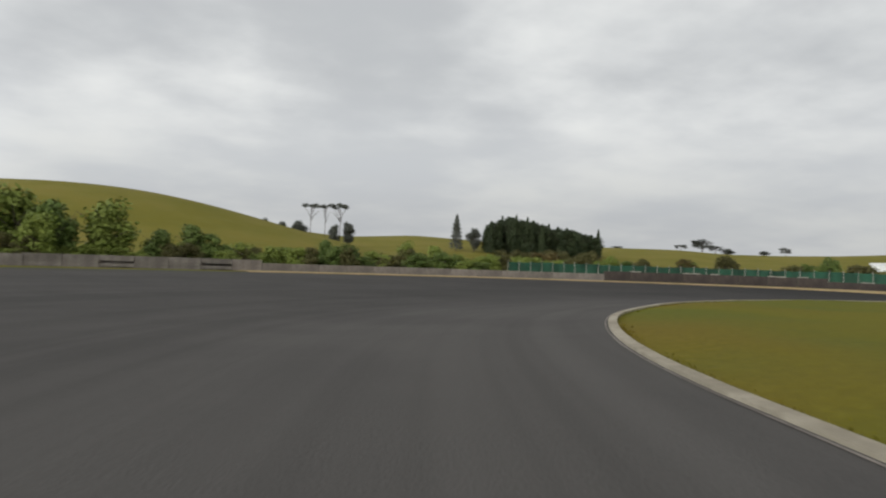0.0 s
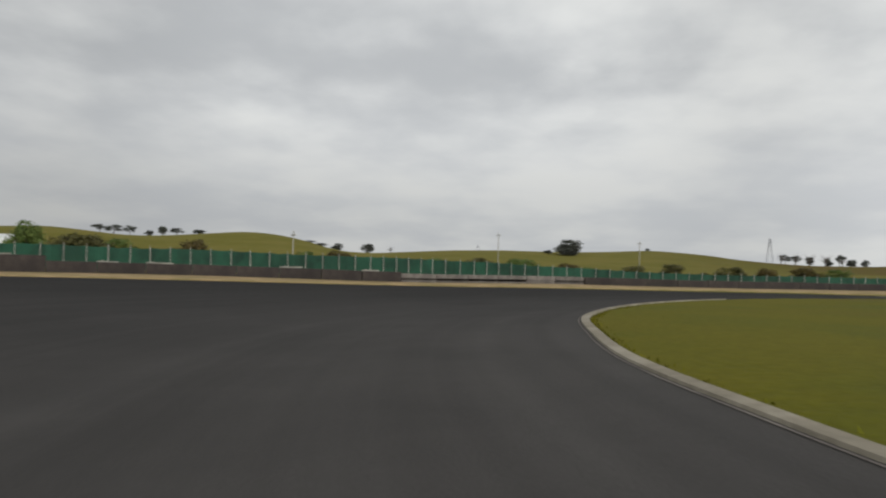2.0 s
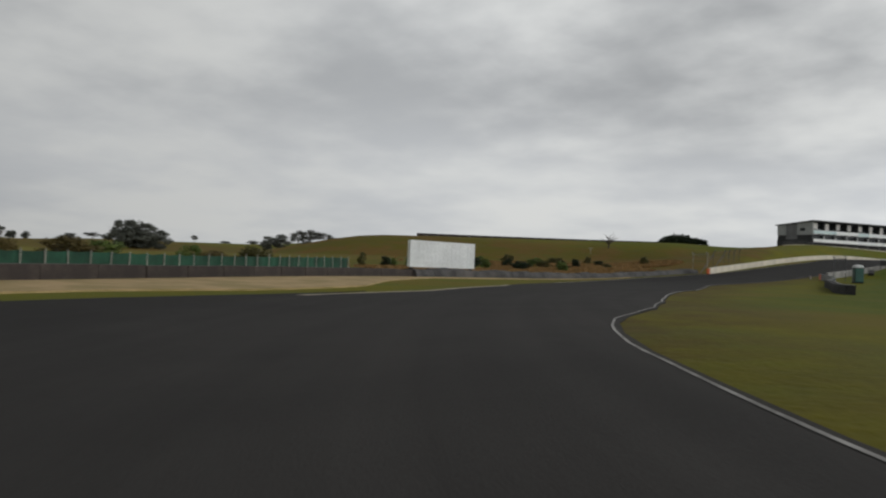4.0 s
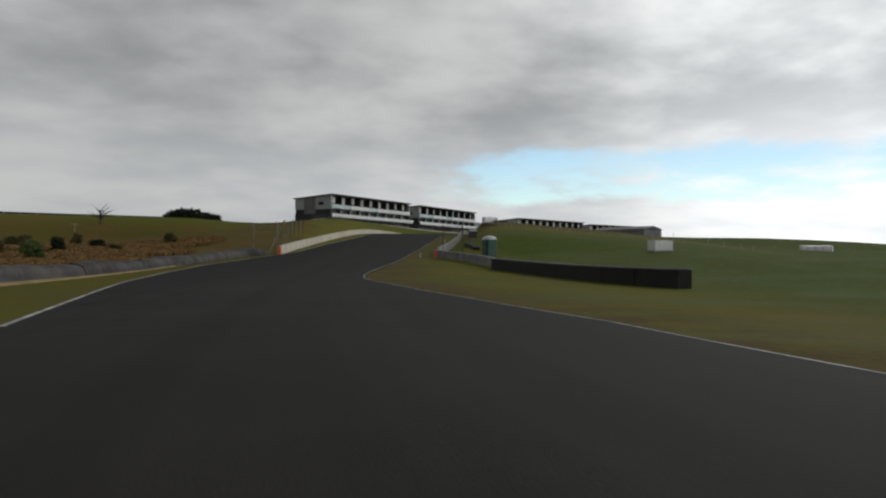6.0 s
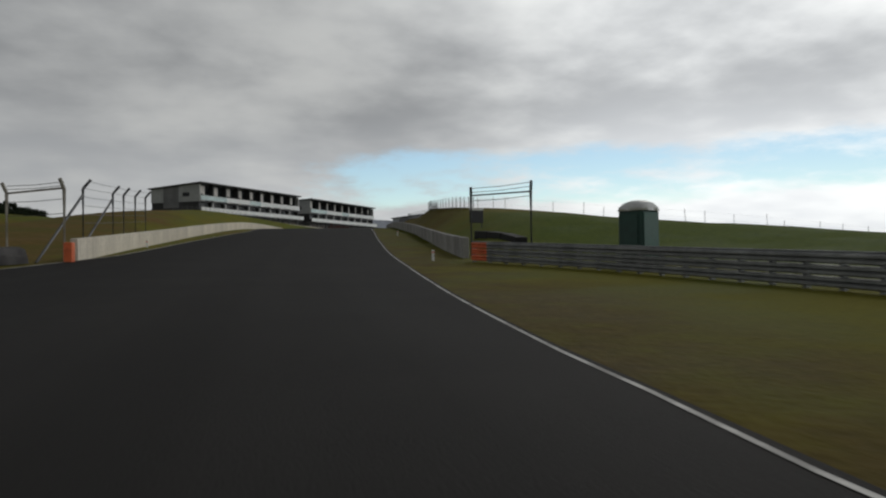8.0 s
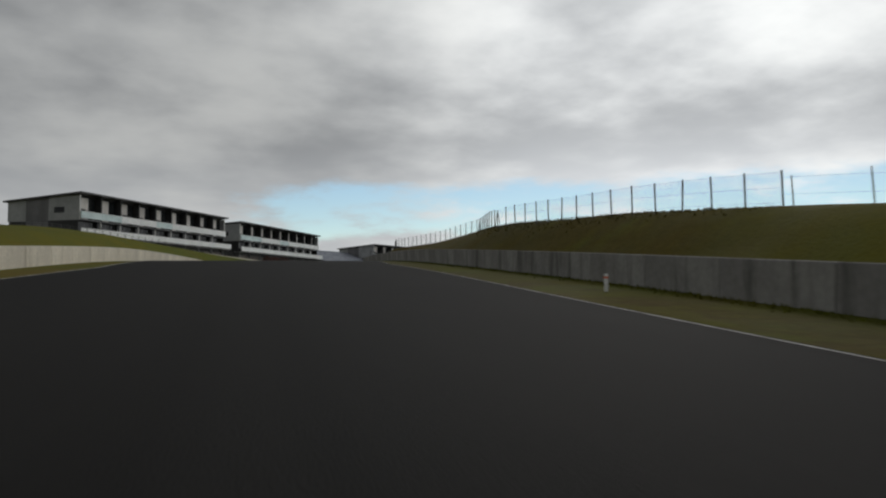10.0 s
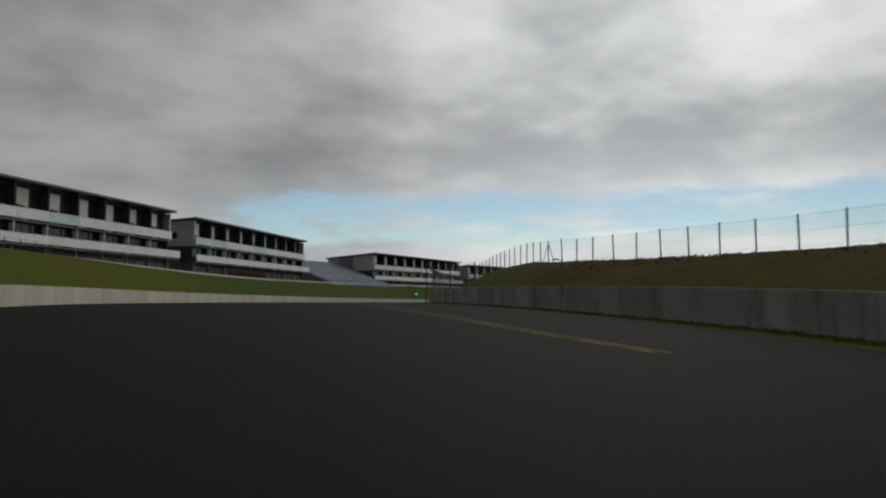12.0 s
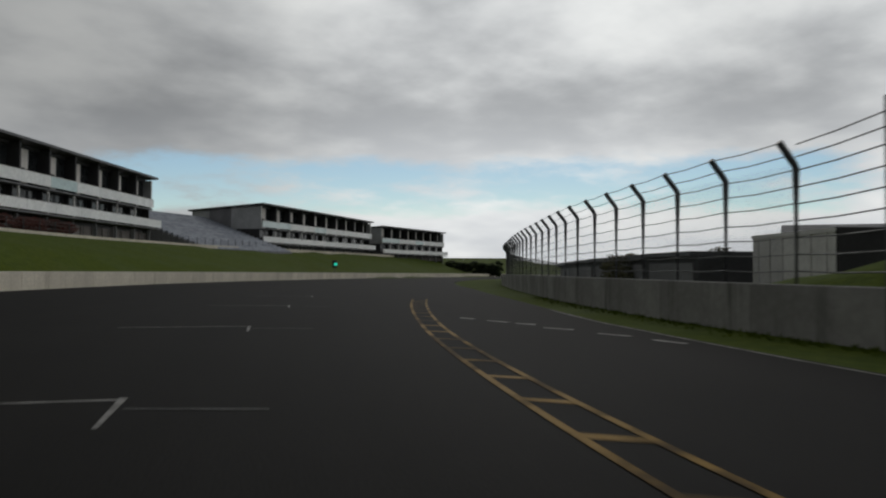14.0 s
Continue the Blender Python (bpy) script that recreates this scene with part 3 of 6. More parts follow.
def height_some(x, y):
    d = np.hypot(x[:, None] - PS[None, :, 0], y[:, None] - PS[None, :, 1])
    i = d.argmin(1)
    near = d[np.arange(len(x)), i]
    w = np.exp(-(d - near[:, None]) / 5.0)
    z = (w * PS[None, :, 2]).sum(1) / w.sum(1)
    u = US[i]
    off = (x - PS[i, 0]) * NS[i, 0] + (y - PS[i, 1]) * NS[i, 1]
    # bank between the left wall and the terrace of the long buildings
    lw = np.interp(u, *LEFT_WALL)
    rise = smooth(off, lw + 1.4, lw + 24.0) * smooth(u, 9.4, 13.5) * (9.3 - z)
    rise *= 1 - smooth(off, lw + 6.0, lw + 26.0) * BROW * (1 - smooth(u, 11.8, 13.6))
    rise += smooth(off, lw + 1.4, lw + 2.6) * smooth(u, 9.6, 10.2) * 0.35
    rise += smooth(off, lw + 1.4, lw + 6.5) * np.interp(u, *TERRACE) * (1 - smooth(off, lw + 9.0, lw + 24.0))
    # bank and field to the right of the climb
    rw = -np.interp(u, *RIGHT_WALL)
    right = -off
    top = np.interp(u, *BANK)
    foot = np.minimum(top, 0.55)
    away = np.interp(u, *CREST_AWAY)
    rise += smooth(right, rw + 1.2, rw + 2.2) * foot + smooth(right, rw + 1.2, rw + away + 0.4) * (top - foot)
    rise -= (smooth(right, rw + away + 3.0, rw + 20.0) * 0.25 + smooth(right, rw + away + 4.5, rw + 60.0) * 0.7) * top
    rise += smooth(right, 13.0, 34.0) * 0.9 * smooth(u, 7.0, 8.2) * (1 - smooth(u, 9.2, 10.2))
    rise -= smooth(right, 28.0, 85.0) * FIELD * smooth(u, 8.3, 10.0) * (1 - smooth(u, 12.5, 14.0))
    rise -= smooth(off, 16.0, 70.0) * HOLLOW * smooth(u, 9.2, 10.6) * (1 - smooth(u, 12.5, 14.5))
    # slope left of the climb, behind the run-off
    rise += smooth(off, 17.0, 75.0) * SLOPE * smooth(u, 5.8, 7.2) * (1 - smooth(u, 9.4, 12.0))
    # the hairpin leans a little
    z -= 0.065 * np.clip(off, -3.4, 2.0) * (1 - smooth(u, 4.5, 5.8)) * (1 - smooth(near, 14.0, 30.0))
    z += 0.09 * smooth(right + np.interp(u, *RIGHT_EDGE), 0.1, 1.2) * (1 - smooth(u, 4.3, 5.0)) * (1 - smooth(near, 14.0, 30.0))
    z += 0.18 * smooth(off, 9.0, 25.0) * (1 - smooth(u, 4.2, 5.2))
    # far hills
    r = np.hypot(x - HUB[0], y - HUB[1])
    az = np.degrees(np.arctan2(x - HUB[0], y - HUB[1]))
    sk = np.mean([np.interp(az + k, *zip(*SKYLINE)) for k in (-0.7, 0.0, 0.7)], axis=0)
    far = 420.0 * np.tan(np.radians(sk)) + 1.1
    grow = smooth(r, 190.0, 425.0)
    back = smooth(near, 75.0, 200.0)
    z = z + rise
    z = z * (1 - back) - 1.3 * back
    z += grow * far * smooth(near, 60.0, 160.0)
    # the large grassy hill beyond the trees
    z += HILL[0] * np.exp(-(((x - HILL[1]) / HILL[3]) ** 2 + ((y - HILL[2]) / HILL[4]) ** 2) ** 1.15)
    gone, share = np.full(len(x), 1e9), np.zeros(len(x))
    for k, ((x0, y0), (x1, y1)) in enumerate(zip(RIDGE, RIDGE[1:])):
        f = np.clip(((x - x0) * (x1 - x0) + (y - y0) * (y1 - y0)) / ((x1 - x0) ** 2 + (y1 - y0) ** 2), 0, 1)
        e = np.hypot(x - x0 - f * (x1 - x0), y - y0 - f * (y1 - y0))
        share = np.where(e < gone, (k + f) / 3, share)
        gone = np.minimum(gone, e)
    z += np.maximum(9.2 + 0.7 * share - z, 0) * (1 - smooth(gone, 2.0, 62.0)) * (1 - smooth(x, -112.0, -85.0))
    z += np.sin(x * 0.021 + 1.0) * np.cos(y * 0.017) * 0.8 * smooth(near, 80.0, 250.0)
    return z


def hz(x, y):
    return float(height(np.array([x]), np.array([y]))[0])


# ---- makers ----


def mesh_of(name, verts, faces, mat, smoothed=False, uvs=None):
    me = bpy.data.meshes.new(name)
    me.from_pydata([tuple(map(float, v)) for v in verts], [], faces)
    me.materials.append(mat)
    if smoothed:
        me.polygons.foreach_set("use_smooth", [True] * len(me.polygons))
    if uvs is not None:
        layer = me.uv_layers.new(name="uv")
        for loop in me.loops:
            layer.data[loop.index].uv = uvs[loop.vertex_index]
    me.update()
    return me


def put(name, me, parent=None, m=None, label=""):
    ob = new(name, me)
    if parent is not None:
        ob.parent = parent
    if m is not None:
        ob.matrix_basis = m
    if label:
        ob["label"] = label
    return ob


def part(name, bm, mat, parent, label="", m=None, smoothed=False):
    me = bpy.data.meshes.new(name)
    bm.to_mesh(me)
    bm.free()
    me.materials.append(mat)
    if smoothed:
        me.polygons.foreach_set("use_smooth", [True] * len(me.polygons))
    return put(name, me, parent, m, label)


def thing(name, label, category, group="", kind="", m=None):
    ob = new(name)
    ob.empty_display_size = 0.3
    if m is not None:
        ob.matrix_basis = m
    return tagged(ob, label, category, group, kind)


def box(bm, x0, y0, z0, x1, y1, z1, bevel=0.0):
    vs = [bm.verts.new(v) for v in ((x0, y0, z0), (x1, y0, z0), (x1, y1, z0), (x0, y1, z0), (x0, y0, z1), (x1, y0, z1), (x1, y1, z1), (x0, y1, z1))]
    fs = [bm.faces.new([vs[i] for i in f]) for f in ((3, 2, 1, 0), (4, 5, 6, 7), (0, 1, 5, 4), (1, 2, 6, 5), (2, 3, 7, 6), (3, 0, 4, 7))]
    if bevel:
        bmesh.ops.bevel(bm, geom=list({e for f in fs for e in f.edges}), offset=bevel, segments=1, affect="EDGES")
    return bm


def boxes(*rows, bevel=0.0):
    bm = bmesh.new()
    for r in rows:
        b2 = bmesh.new()
        box(b2, *r, bevel=bevel)
        me = bpy.data.meshes.new("tmp")
        b2.to_mesh(me)
        b2.free()
        bm.from_mesh(me)
        bpy.data.meshes.remove(me)
    return bm


def tube(points, radius, sides=6, taper=None):
    """A round bar through the points."""
    bm = bmesh.new()
    pts = [Vector(p) for p in points]
    rings = []
    for i, p in enumerate(pts):
        d = (pts[min(i + 1, len(pts) - 1)] - pts[max(i - 1, 0)]).normalized()
        q = d.to_track_quat("Z", "Y")
        r = radius if taper is None else radius + (taper - radius) * i / max(1, len(pts) - 1)
        rings.append([bm.verts.new(p + q @ Vector((math.cos(k * math.tau / sides) * r, math.sin(k * math.tau / sides) * r, 0))) for k in range(sides)])
    for a, b in zip(rings, rings[1:]):
        for k in range(sides):
            bm.faces.new((a[k], a[(k + 1) % sides], b[(k + 1) % sides], b[k]))
    bm.faces.new(rings[0][::-1])
    bm.faces.new(rings[-1])
    return bm


def strip(name, us, left, right, mat, lift, across=1, skirt=0.0):
    """A ribbon on the ground between two offsets from the driving line."""
    us = np.asarray(us, float)
    L = np.interp(us, *left) if isinstance(left, tuple) else np.full(len(us), float(left))
    R = np.interp(us, *right) if isinstance(right, tuple) else np.full(len(us), float(right))
    return ribbon(name, at(us, L).T, at(us, R).T, mat, lift, across, skirt, (L, R))


def ribbon(name, lefts, rights, mat, lift, across=1, skirt=0.0, offs=None):
    lefts, rights = np.asarray(lefts), np.asarray(rights)
    f = np.linspace(0, 1, across + 1)
    g = lefts[:, None, :] * (1 - f)[None, :, None] + rights[:, None, :] * f[None, :, None]
    z = height(g[..., 0], g[..., 1]) + lift
    n, m = g.shape[:2]
    verts = [(g[i, j, 0], g[i, j, 1], z[i, j]) for i in range(n) for j in range(m)]
    faces = [(i * m + j, (i + 1) * m + j, (i + 1) * m + j + 1, i * m + j + 1)[::-1] for i in range(n - 1) for j in range(m - 1)]
    if skirt:
        for j in (0, m - 1):
            base = len(verts)
            verts += [(g[i, j, 0], g[i, j, 1], z[i, j] - skirt) for i in range(n)]
            for i in range(n - 1):
                q = (i * m + j, (i + 1) * m + j, base + i + 1, base + i)
                faces.append(q if j == 0 else q[::-1])
    uvs = None
    if offs is not None:
        # metres along the way, and metres to the left of the driving line
        c = (lefts + rights) / 2
        run = np.r_[0, np.cumsum(np.linalg.norm(np.diff(c, axis=0), axis=1))]
        o = offs[0][:, None] * (1 - f) + offs[1][:, None] * f
        uvs = [(run[i], o[i, j]) for i in range(n) for j in range(m)]
        if skirt:
            uvs += [(run[i], o[i, j]) for j in (0, m - 1) for i in range(n)]
    return mesh_of(name, verts, faces, mat, uvs=uvs)


def polyline(points, step):
    """Even steps along a rounded line through the points."""
    p = np.array(points, float)
    q = np.vstack([2 * p[0] - p[1], p, 2 * p[-1] - p[-2]])
    dense = []
    for i in range(len(p) - 1):
        for f in np.linspace(0, 1, 12, endpoint=False):
            a, b, c, d = q[i:i + 4]
            dense.append(0.5 * (2 * b + (c - a) * f + (2 * a - 5 * b + 4 * c - d) * f**2 + (3 * b - a - 3 * c + d) * f**3))
    dense = np.array(dense + [p[-1]])
    s = np.r_[0, np.cumsum(np.linalg.norm(np.diff(dense, axis=0), axis=1))]
    n = max(1, round(s[-1] / step))
    k = np.linspace(0, s[-1], n + 1)
    return np.stack([np.interp(k, s, dense[:, c]) for c in range(dense.shape[1])], 1)


# ---- ground and road ----
LEFT_EDGE = ([5.0, 5.3, 5.76, 6.3, 6.5, 7.0, 7.5, 8.0, 8.5, 9.0, 9.5, 10.2, 11.2, 12.0, 13.0, 13.5, 15.0, 16.0, 17.0, 18.5, 24.0],
             [4.7, 2.4, 2.1, 3.5, 4.1, 6.0, 8.0, 9.4, 10.2, 9.6, 8.0, 7.9, 6.9, 8.4, 11.4, 12.4, 14.6, 13.3, 10.7, 8.7, 8.2])
# outer edge of the wide tarmac round the hairpin
OUTER = [(31.0, 8.0), (33.0, -12.0), (28.0, -28.0), (20.0, -41.0), (8.0, -49.0), (-6.0, -53.5), (-20.0, -55.0), (-33.0, -53.0), (-44.0, -47.5), (-51.0, -39.0), (-56.3, -30.0), (-61.3, -20.6), (-63.5, -12.3), (-64.4, -5.5), (-63.9, -0.5)]

xs = np.unique(np.r_[np.arange(-118, 40, 1.3), np.arange(-126, -500, -8.0), np.arange(48, 420, 10.0), -500 - np.geomspace(10, 2000, 22), 420 + np.geomspace(12, 2000, 22)])
ys = np.unique(np.r_[np.arange(-84, 330, 1.5), np.arange(-92, -470, -8.0), np.arange(340, 560, 10.0), -470 - np.geomspace(10, 2000, 22), 560 + np.geomspace(12, 2000, 22)])
gx, gy = np.meshgrid(xs, ys, indexing="ij")
gz = height(gx, gy)
# the bed under the tarmac lies a little lower
dd = np.full(gx.shape, 9.9)
ix = np.where((xs > -100) & (xs < 60))[0]
iy = np.where((ys > -70) & (ys < 330))[0]
sub = np.ix_(ix, iy)
px, py = gx[sub].ravel(), gy[sub].ravel()
inside = np.zeros(len(px), bool)
outside_kerb = np.zeros(len(px), bool)
worn = np.zeros(len(px))
for a in range(0, len(px), 20000):
    d2 = (px[a:a + 20000, None] - PS[None, :, 0]) ** 2 + (py[a:a + 20000, None] - PS[None, :, 1]) ** 2
    k = d2.argmin(1)
    off = (px[a:a + 20000] - PS[k, 0]) * NS[k, 0] + (py[a:a + 20000] - PS[k, 1]) * NS[k, 1]
    past = np.interp(US[k], *RIGHT_EDGE) - off
    worn[a:a + 20000] = (1 - smooth(past, 0.8, 5.0)) * smooth(US[k], 4.0, 4.6) * (1 - smooth(US[k], 12.0, 13.0)) * (past > -3)
    outside_kerb[a:a + 20000] = off > np.interp(US[k], *RIGHT_EDGE) + 1.3
    left = np.where(US[k] < 5.0, 5.0, np.interp(US[k], *LEFT_EDGE))
    inside[a:a + 20000] = (off < left - 1.2) & (off > np.interp(US[k], *RIGHT_EDGE) + 1.2) & (np.sqrt(d2[np.arange(len(k)), k]) < 16)
outer_line = polyline(OUTER, 2.0)
# between the driving line and the outer edge of the hairpin
hub = np.array(HUB)
ang = np.arctan2(outer_line[:, 1] + 8, outer_line[:, 0] + 25)
rad = np.hypot(outer_line[:, 1] + 8, outer_line[:, 0] + 25)
order = np.argsort(ang)
pa, pr = np.arctan2(py + 8, px + 25), np.hypot(py + 8, px + 25)
lim = np.interp(pa, ang[order], rad[order], left=0, right=0)
inside |= outside_kerb & (pr < lim - 1.2) & (pr > 22) & (py < 0) & (pa > ang.min()) & (pa < ang.max()) & (np.hypot(px + 25, py + 2) > 20.5)
gz[sub] -= 0.14 * inside.reshape(len(ix), len(iy))
n, m = gx.shape
verts = np.stack([gx.ravel(), gy.ravel(), gz.ravel()], 1)
faces = [(i * m + j, (i + 1) * m + j, (i + 1) * m + j + 1, i * m + j + 1) for i in range(n - 1) for j in range(m - 1)]
ground = tagged(put("ground", mesh_of("ground", verts, faces, GRASS, True)), "rolling yellow-green pasture hills around the race track", "ground", kind="structure")
trodden = np.zeros(gx.shape)
trodden[sub] = worn.reshape(len(ix), len(iy))
ground.data.attributes.new("worn", "FLOAT", "POINT").data.foreach_set("value", trodden.ravel().astype(np.float32))

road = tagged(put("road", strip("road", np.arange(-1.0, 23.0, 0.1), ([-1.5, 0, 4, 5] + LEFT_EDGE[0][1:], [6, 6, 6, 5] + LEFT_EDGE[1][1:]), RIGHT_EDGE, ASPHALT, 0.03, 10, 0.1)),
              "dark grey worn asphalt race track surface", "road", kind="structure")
us_h = np.arange(-1.0, 5.21, 0.1)
inner = at(us_h, np.interp(us_h, [-1, 4, 5, 5.4], [5.9, 5.9, 4.9, 3.1])).T
apron_out = polyline(OUTER, 0.5)
apron_out = apron_out[np.round(np.linspace(0, len(apron_out) - 1, len(us_h))).astype(int)]
# these offsets carry the painted lens fall-off across the apron
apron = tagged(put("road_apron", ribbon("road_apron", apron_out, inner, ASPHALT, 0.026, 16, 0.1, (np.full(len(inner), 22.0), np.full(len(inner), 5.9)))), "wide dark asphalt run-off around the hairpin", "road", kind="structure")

# kerb of the hairpin and painted edge lines
k_us = np.arange(-1.0, 3.98, 0.04)
edge = np.interp(k_us, *RIGHT_EDGE) + np.interp(k_us, [-1, 1.5, 1.9], [0.03, 0.03, 0.0])
taper = np.interp(k_us, [-1, 3.6, 3.97], [0.13, 0.13, 0.08])
kerb = tagged(put("kerb", ribbon("kerb", at(k_us, edge + 0.02).T, at(k_us, edge - taper).T, KERB, 0.062, 3, 0.12)), "pale worn concrete kerb along the inside of the hairpin", "kerb", kind="structure")


def line(name, u0, u1, off, width, mat, label, lift=0.036, step=0.04):
    us = np.arange(u0, u1 + 1e-6, step)
    o = np.interp(us, *off) if isinstance(off, tuple) else np.full(len(us), float(off))
    return tagged(put(name, ribbon(name, at(us, o + width / 2).T, at(us, o - width / 2).T, mat, lift, 1)), label, "road marking", kind="structure")


right_in = (RIGHT_EDGE[0], [v + 0.10 for v in RIGHT_EDGE[1]])
left_in = (LEFT_EDGE[0], [v - 0.10 for v in LEFT_EDGE[1]])
line("edge_line", -1.0, 3.96, (list(k_us), list(edge + 0.065)), 0.028, OLDCRETE, "thin faded line in front of the kerb")
line("edge_line", 3.96, 5.2, right_in, 0.045, FADED, "faded white edge line beside the grass")
line("edge_line", 5.2, 11.92, right_in, 0.055, PAINT, "worn white edge line beside the grass")
line("edge_line", 13.55, 14.7, right_in, 0.05, FADED, "faint white edge line below the wall")
line("edge_line", 6.6, 12.3, left_in, 0.12, PAINT, "worn white edge line on the outside of the climb")
line("edge_line", 5.0, 5.9, left_in, 0.35, KERB, "short pale exit kerb beside the run-off")

# yellow ladder marking of the pit exit
LAD_U = [12.2, 12.33, 12.42, 12.5, 12.67, 12.75, 12.9, 13.15, 13.25, 13.56, 13.63, 13.72, 13.9, 14.1, 14.19, 14.27, 14.375, 14.49, 14.715, 14.84, 15.2]
LAD_L = [-6.0, -5.55, -5.15, -4.85, -4.52, -4.25, -3.7, -3.25, -2.97, -2.32, -2.10, -1.92, -1.90, -1.93, -2.03, -2.18, -2.35, -2.65, -3.3, -3.72, -5.0]
LAD_R = [-6.2, -5.75, -5.37, -5.1, -4.85, -4.63, -4.25, -3.86, -3.57, -2.86, -2.62, -2.45, -2.40, -2.40, -2.47, -2.58, -2.75, -3.02, -3.76, -4.22, -5.6]


def eased(u, knots):
    return np.mean([np.interp(np.asarray(u) + k, LAD_U, knots) for k in np.linspace(-0.09, 0.09, 9)], axis=0)


ladder = thing("ladder_marking", "worn yellow ladder marking painted on the asphalt", "road marking", kind="structure")
for knots in (LAD_L, LAD_R):
    for u0, u1, mat in ((12.335, 12.95, YELLOW), (12.95, 14.93, WORNYELLOW)):
        us = np.arange(u0, u1 + 1e-6, 0.025)
        o = eased(us, knots)
        put("side_line", ribbon("side_line", at(us, o + 0.038).T, at(us, o - 0.038).T, mat, 0.037, 1), ladder)
u = 13.01
while u < 14.9:
    a0, b0 = float(eased(u, LAD_L)), float(eased(u, LAD_R))
    put("rung", ribbon("rung", np.array([at(u + 0.003, a0), at(u + 0.009, a0)]), np.array([at(u - 0.006, b0), at(u, b0)]), YELLOW if u < 14.05 else WORNYELLOW, 0.035, 1), ladder)
    u += 0.0475
# grid slots
for u, s_ in ((13.722, 0.0), (14.008, 0.2), (14.223, -0.18), (14.489, -0.75), (14.76, -1.2), (15.03, -1.6)):
    slot = thing("grid_slot", "faint white grid slot marking on the asphalt", "road marking", group="grid slots", kind="structure")
    put("cross_line", ribbon("cross_line", np.array([at(u, 3.75 + s_), at(u + 0.0022, 3.75 + s_)]), np.array([at(u, 1.40 + s_), at(u + 0.0022, 1.40 + s_)]), FADED, 0.036, 1), slot)
    put("thin_line", ribbon("thin_line", np.array([at(u - 0.014, 1.32 + s_), at(u - 0.0125, 1.32 + s_)]), np.array([at(u - 0.022, 0.2 + s_), at(u - 0.0205, 0.2 + s_)]), GHOST, 0.036, 1), slot)
    put("corner", ribbon("corner", np.array([at(u + 0.004, 1.45 + s_), at(u - 0.038, 1.38 + s_)]), np.array([at(u + 0.004, 1.38 + s_), at(u - 0.038, 1.34 + s_)]), FADED, 0.0375, 1), slot)
for u0, o0, u1, o1 in ((14.344, -6.05, 14.366, -5.83), (14.389, -5.75, 14.410, -5.41), (14.438, -5.28, 14.456, -4.86), (14.482, -4.95, 14.497, -4.66), (14.508, -4.60, 14.526, -4.26), (14.545, -4.1, 14.56, -3.85)):
    p0, p1 = at(u0, o0), at(u1, o1)
    d_ = (p1 - p0) / np.linalg.norm(p1 - p0)
    n_ = np.array([-d_[1], d_[0]]) * 0.05
    tagged(put("dash", ribbon("dash", np.array([p0 + n_, p1 + n_]), np.array([p0 - n_, p1 - n_]), PAINT, 0.036, 1)), "short white dash on the asphalt", "road marking", "dashes", "structure")

# ---- concrete walls ----
PANEL_CACHE = {}


def panel_mesh(length, tall, thick, mat, key):
    k = (round(length, 1), tall, thick, key)
    if k not in PANEL_CACHE:
        joint = 0.010
        bm = boxes((joint, -thick / 2, -0.35, k[0] - joint, thick / 2, tall), bevel=0.018)
        me = bpy.data.meshes.new("panel")
        bm.to_mesh(me)
        bm.free()
        me.materials.append(mat)
        PANEL_CACHE[k] = me
    return PANEL_CACHE[k]


def run_of_panels(parent, pts, tall, thick, mat, name="panel", jitter=0.0, rng=None, lift=0.0):
    zs = height(pts[:, 0], pts[:, 1])
    for (x0, y0), (x1, y1), z0, z1 in zip(pts, pts[1:], zs, zs[1:]):
        L = math.hypot(x1 - x0, y1 - y0)
        j = rng.uniform(-jitter, jitter) if rng else 0.0
        m = pose(x0, y0, z0 + lift + abs(j) * 0.4, 0, -math.degrees(math.atan2(z1 - z0, L)) + j * 4, math.degrees(math.atan2(y1 - y0, x1 - x0)) + j * 10)
        put(name, panel_mesh(L, tall, thick, mat, mat.name), parent, m)


def beside(u0, u1, off, step):
    us = np.arange(u0, u1, 0.05)
    o = np.interp(us, *off) if isinstance(off, tuple) else np.full(len(us), float(off))
    p = at(us, o).T
    s = np.r_[0, np.cumsum(np.linalg.norm(np.diff(p, axis=0), axis=1))]
    k = np.linspace(0, s[-1], max(1, round(s[-1] / step)) + 1)
    return np.stack([np.interp(k, s, p[:, 0]), np.interp(k, s, p[:, 1])], 1)


wall_l = thing("wall_left", "pale cast concrete barrier wall along the climb and straight", "barrier wall", kind="structure")
run_of_panels(wall_l, beside(9.33, 22.5, LEFT_WALL, 4.0), 0.95, 0.28, PALECRETE)
wall_r = thing("wall_right", "stained grey concrete barrier wall below the bank", "barrier wall", kind="structure")
run_of_panels(wall_r, beside(9.28, 21.5, RIGHT_WALL, 3.6), 0.92, 0.28, CONCRETE)

# ---- barriers round the hairpin ----
BAR = [(36.0, -38.0), (26.0, -49.0), (12.0, -55.5), (-4.0, -59.3), (-20.0, -60.5), (-37.0, -57.0), (-49.0, -50.0), (-56.0, -40.5), (-60.3, -29.5), (-64.4, -24.0), (-68.6, -17.5), (-71.4, -8.0), (-73.9, 3.0), (-76.4, 14.0), (-78.9, 27.0), (-79.6, 42.0), (-79.0, 60.0), (-78.2, 78.0), (-76.5, 92.0), (-74.6, 96.4)]
bar = polyline(BAR, 2.4)
rng = random.Random(5)


def near_index(x, y):
    return int(np.hypot(bar[:, 0] - x, bar[:, 1] - y).argmin())


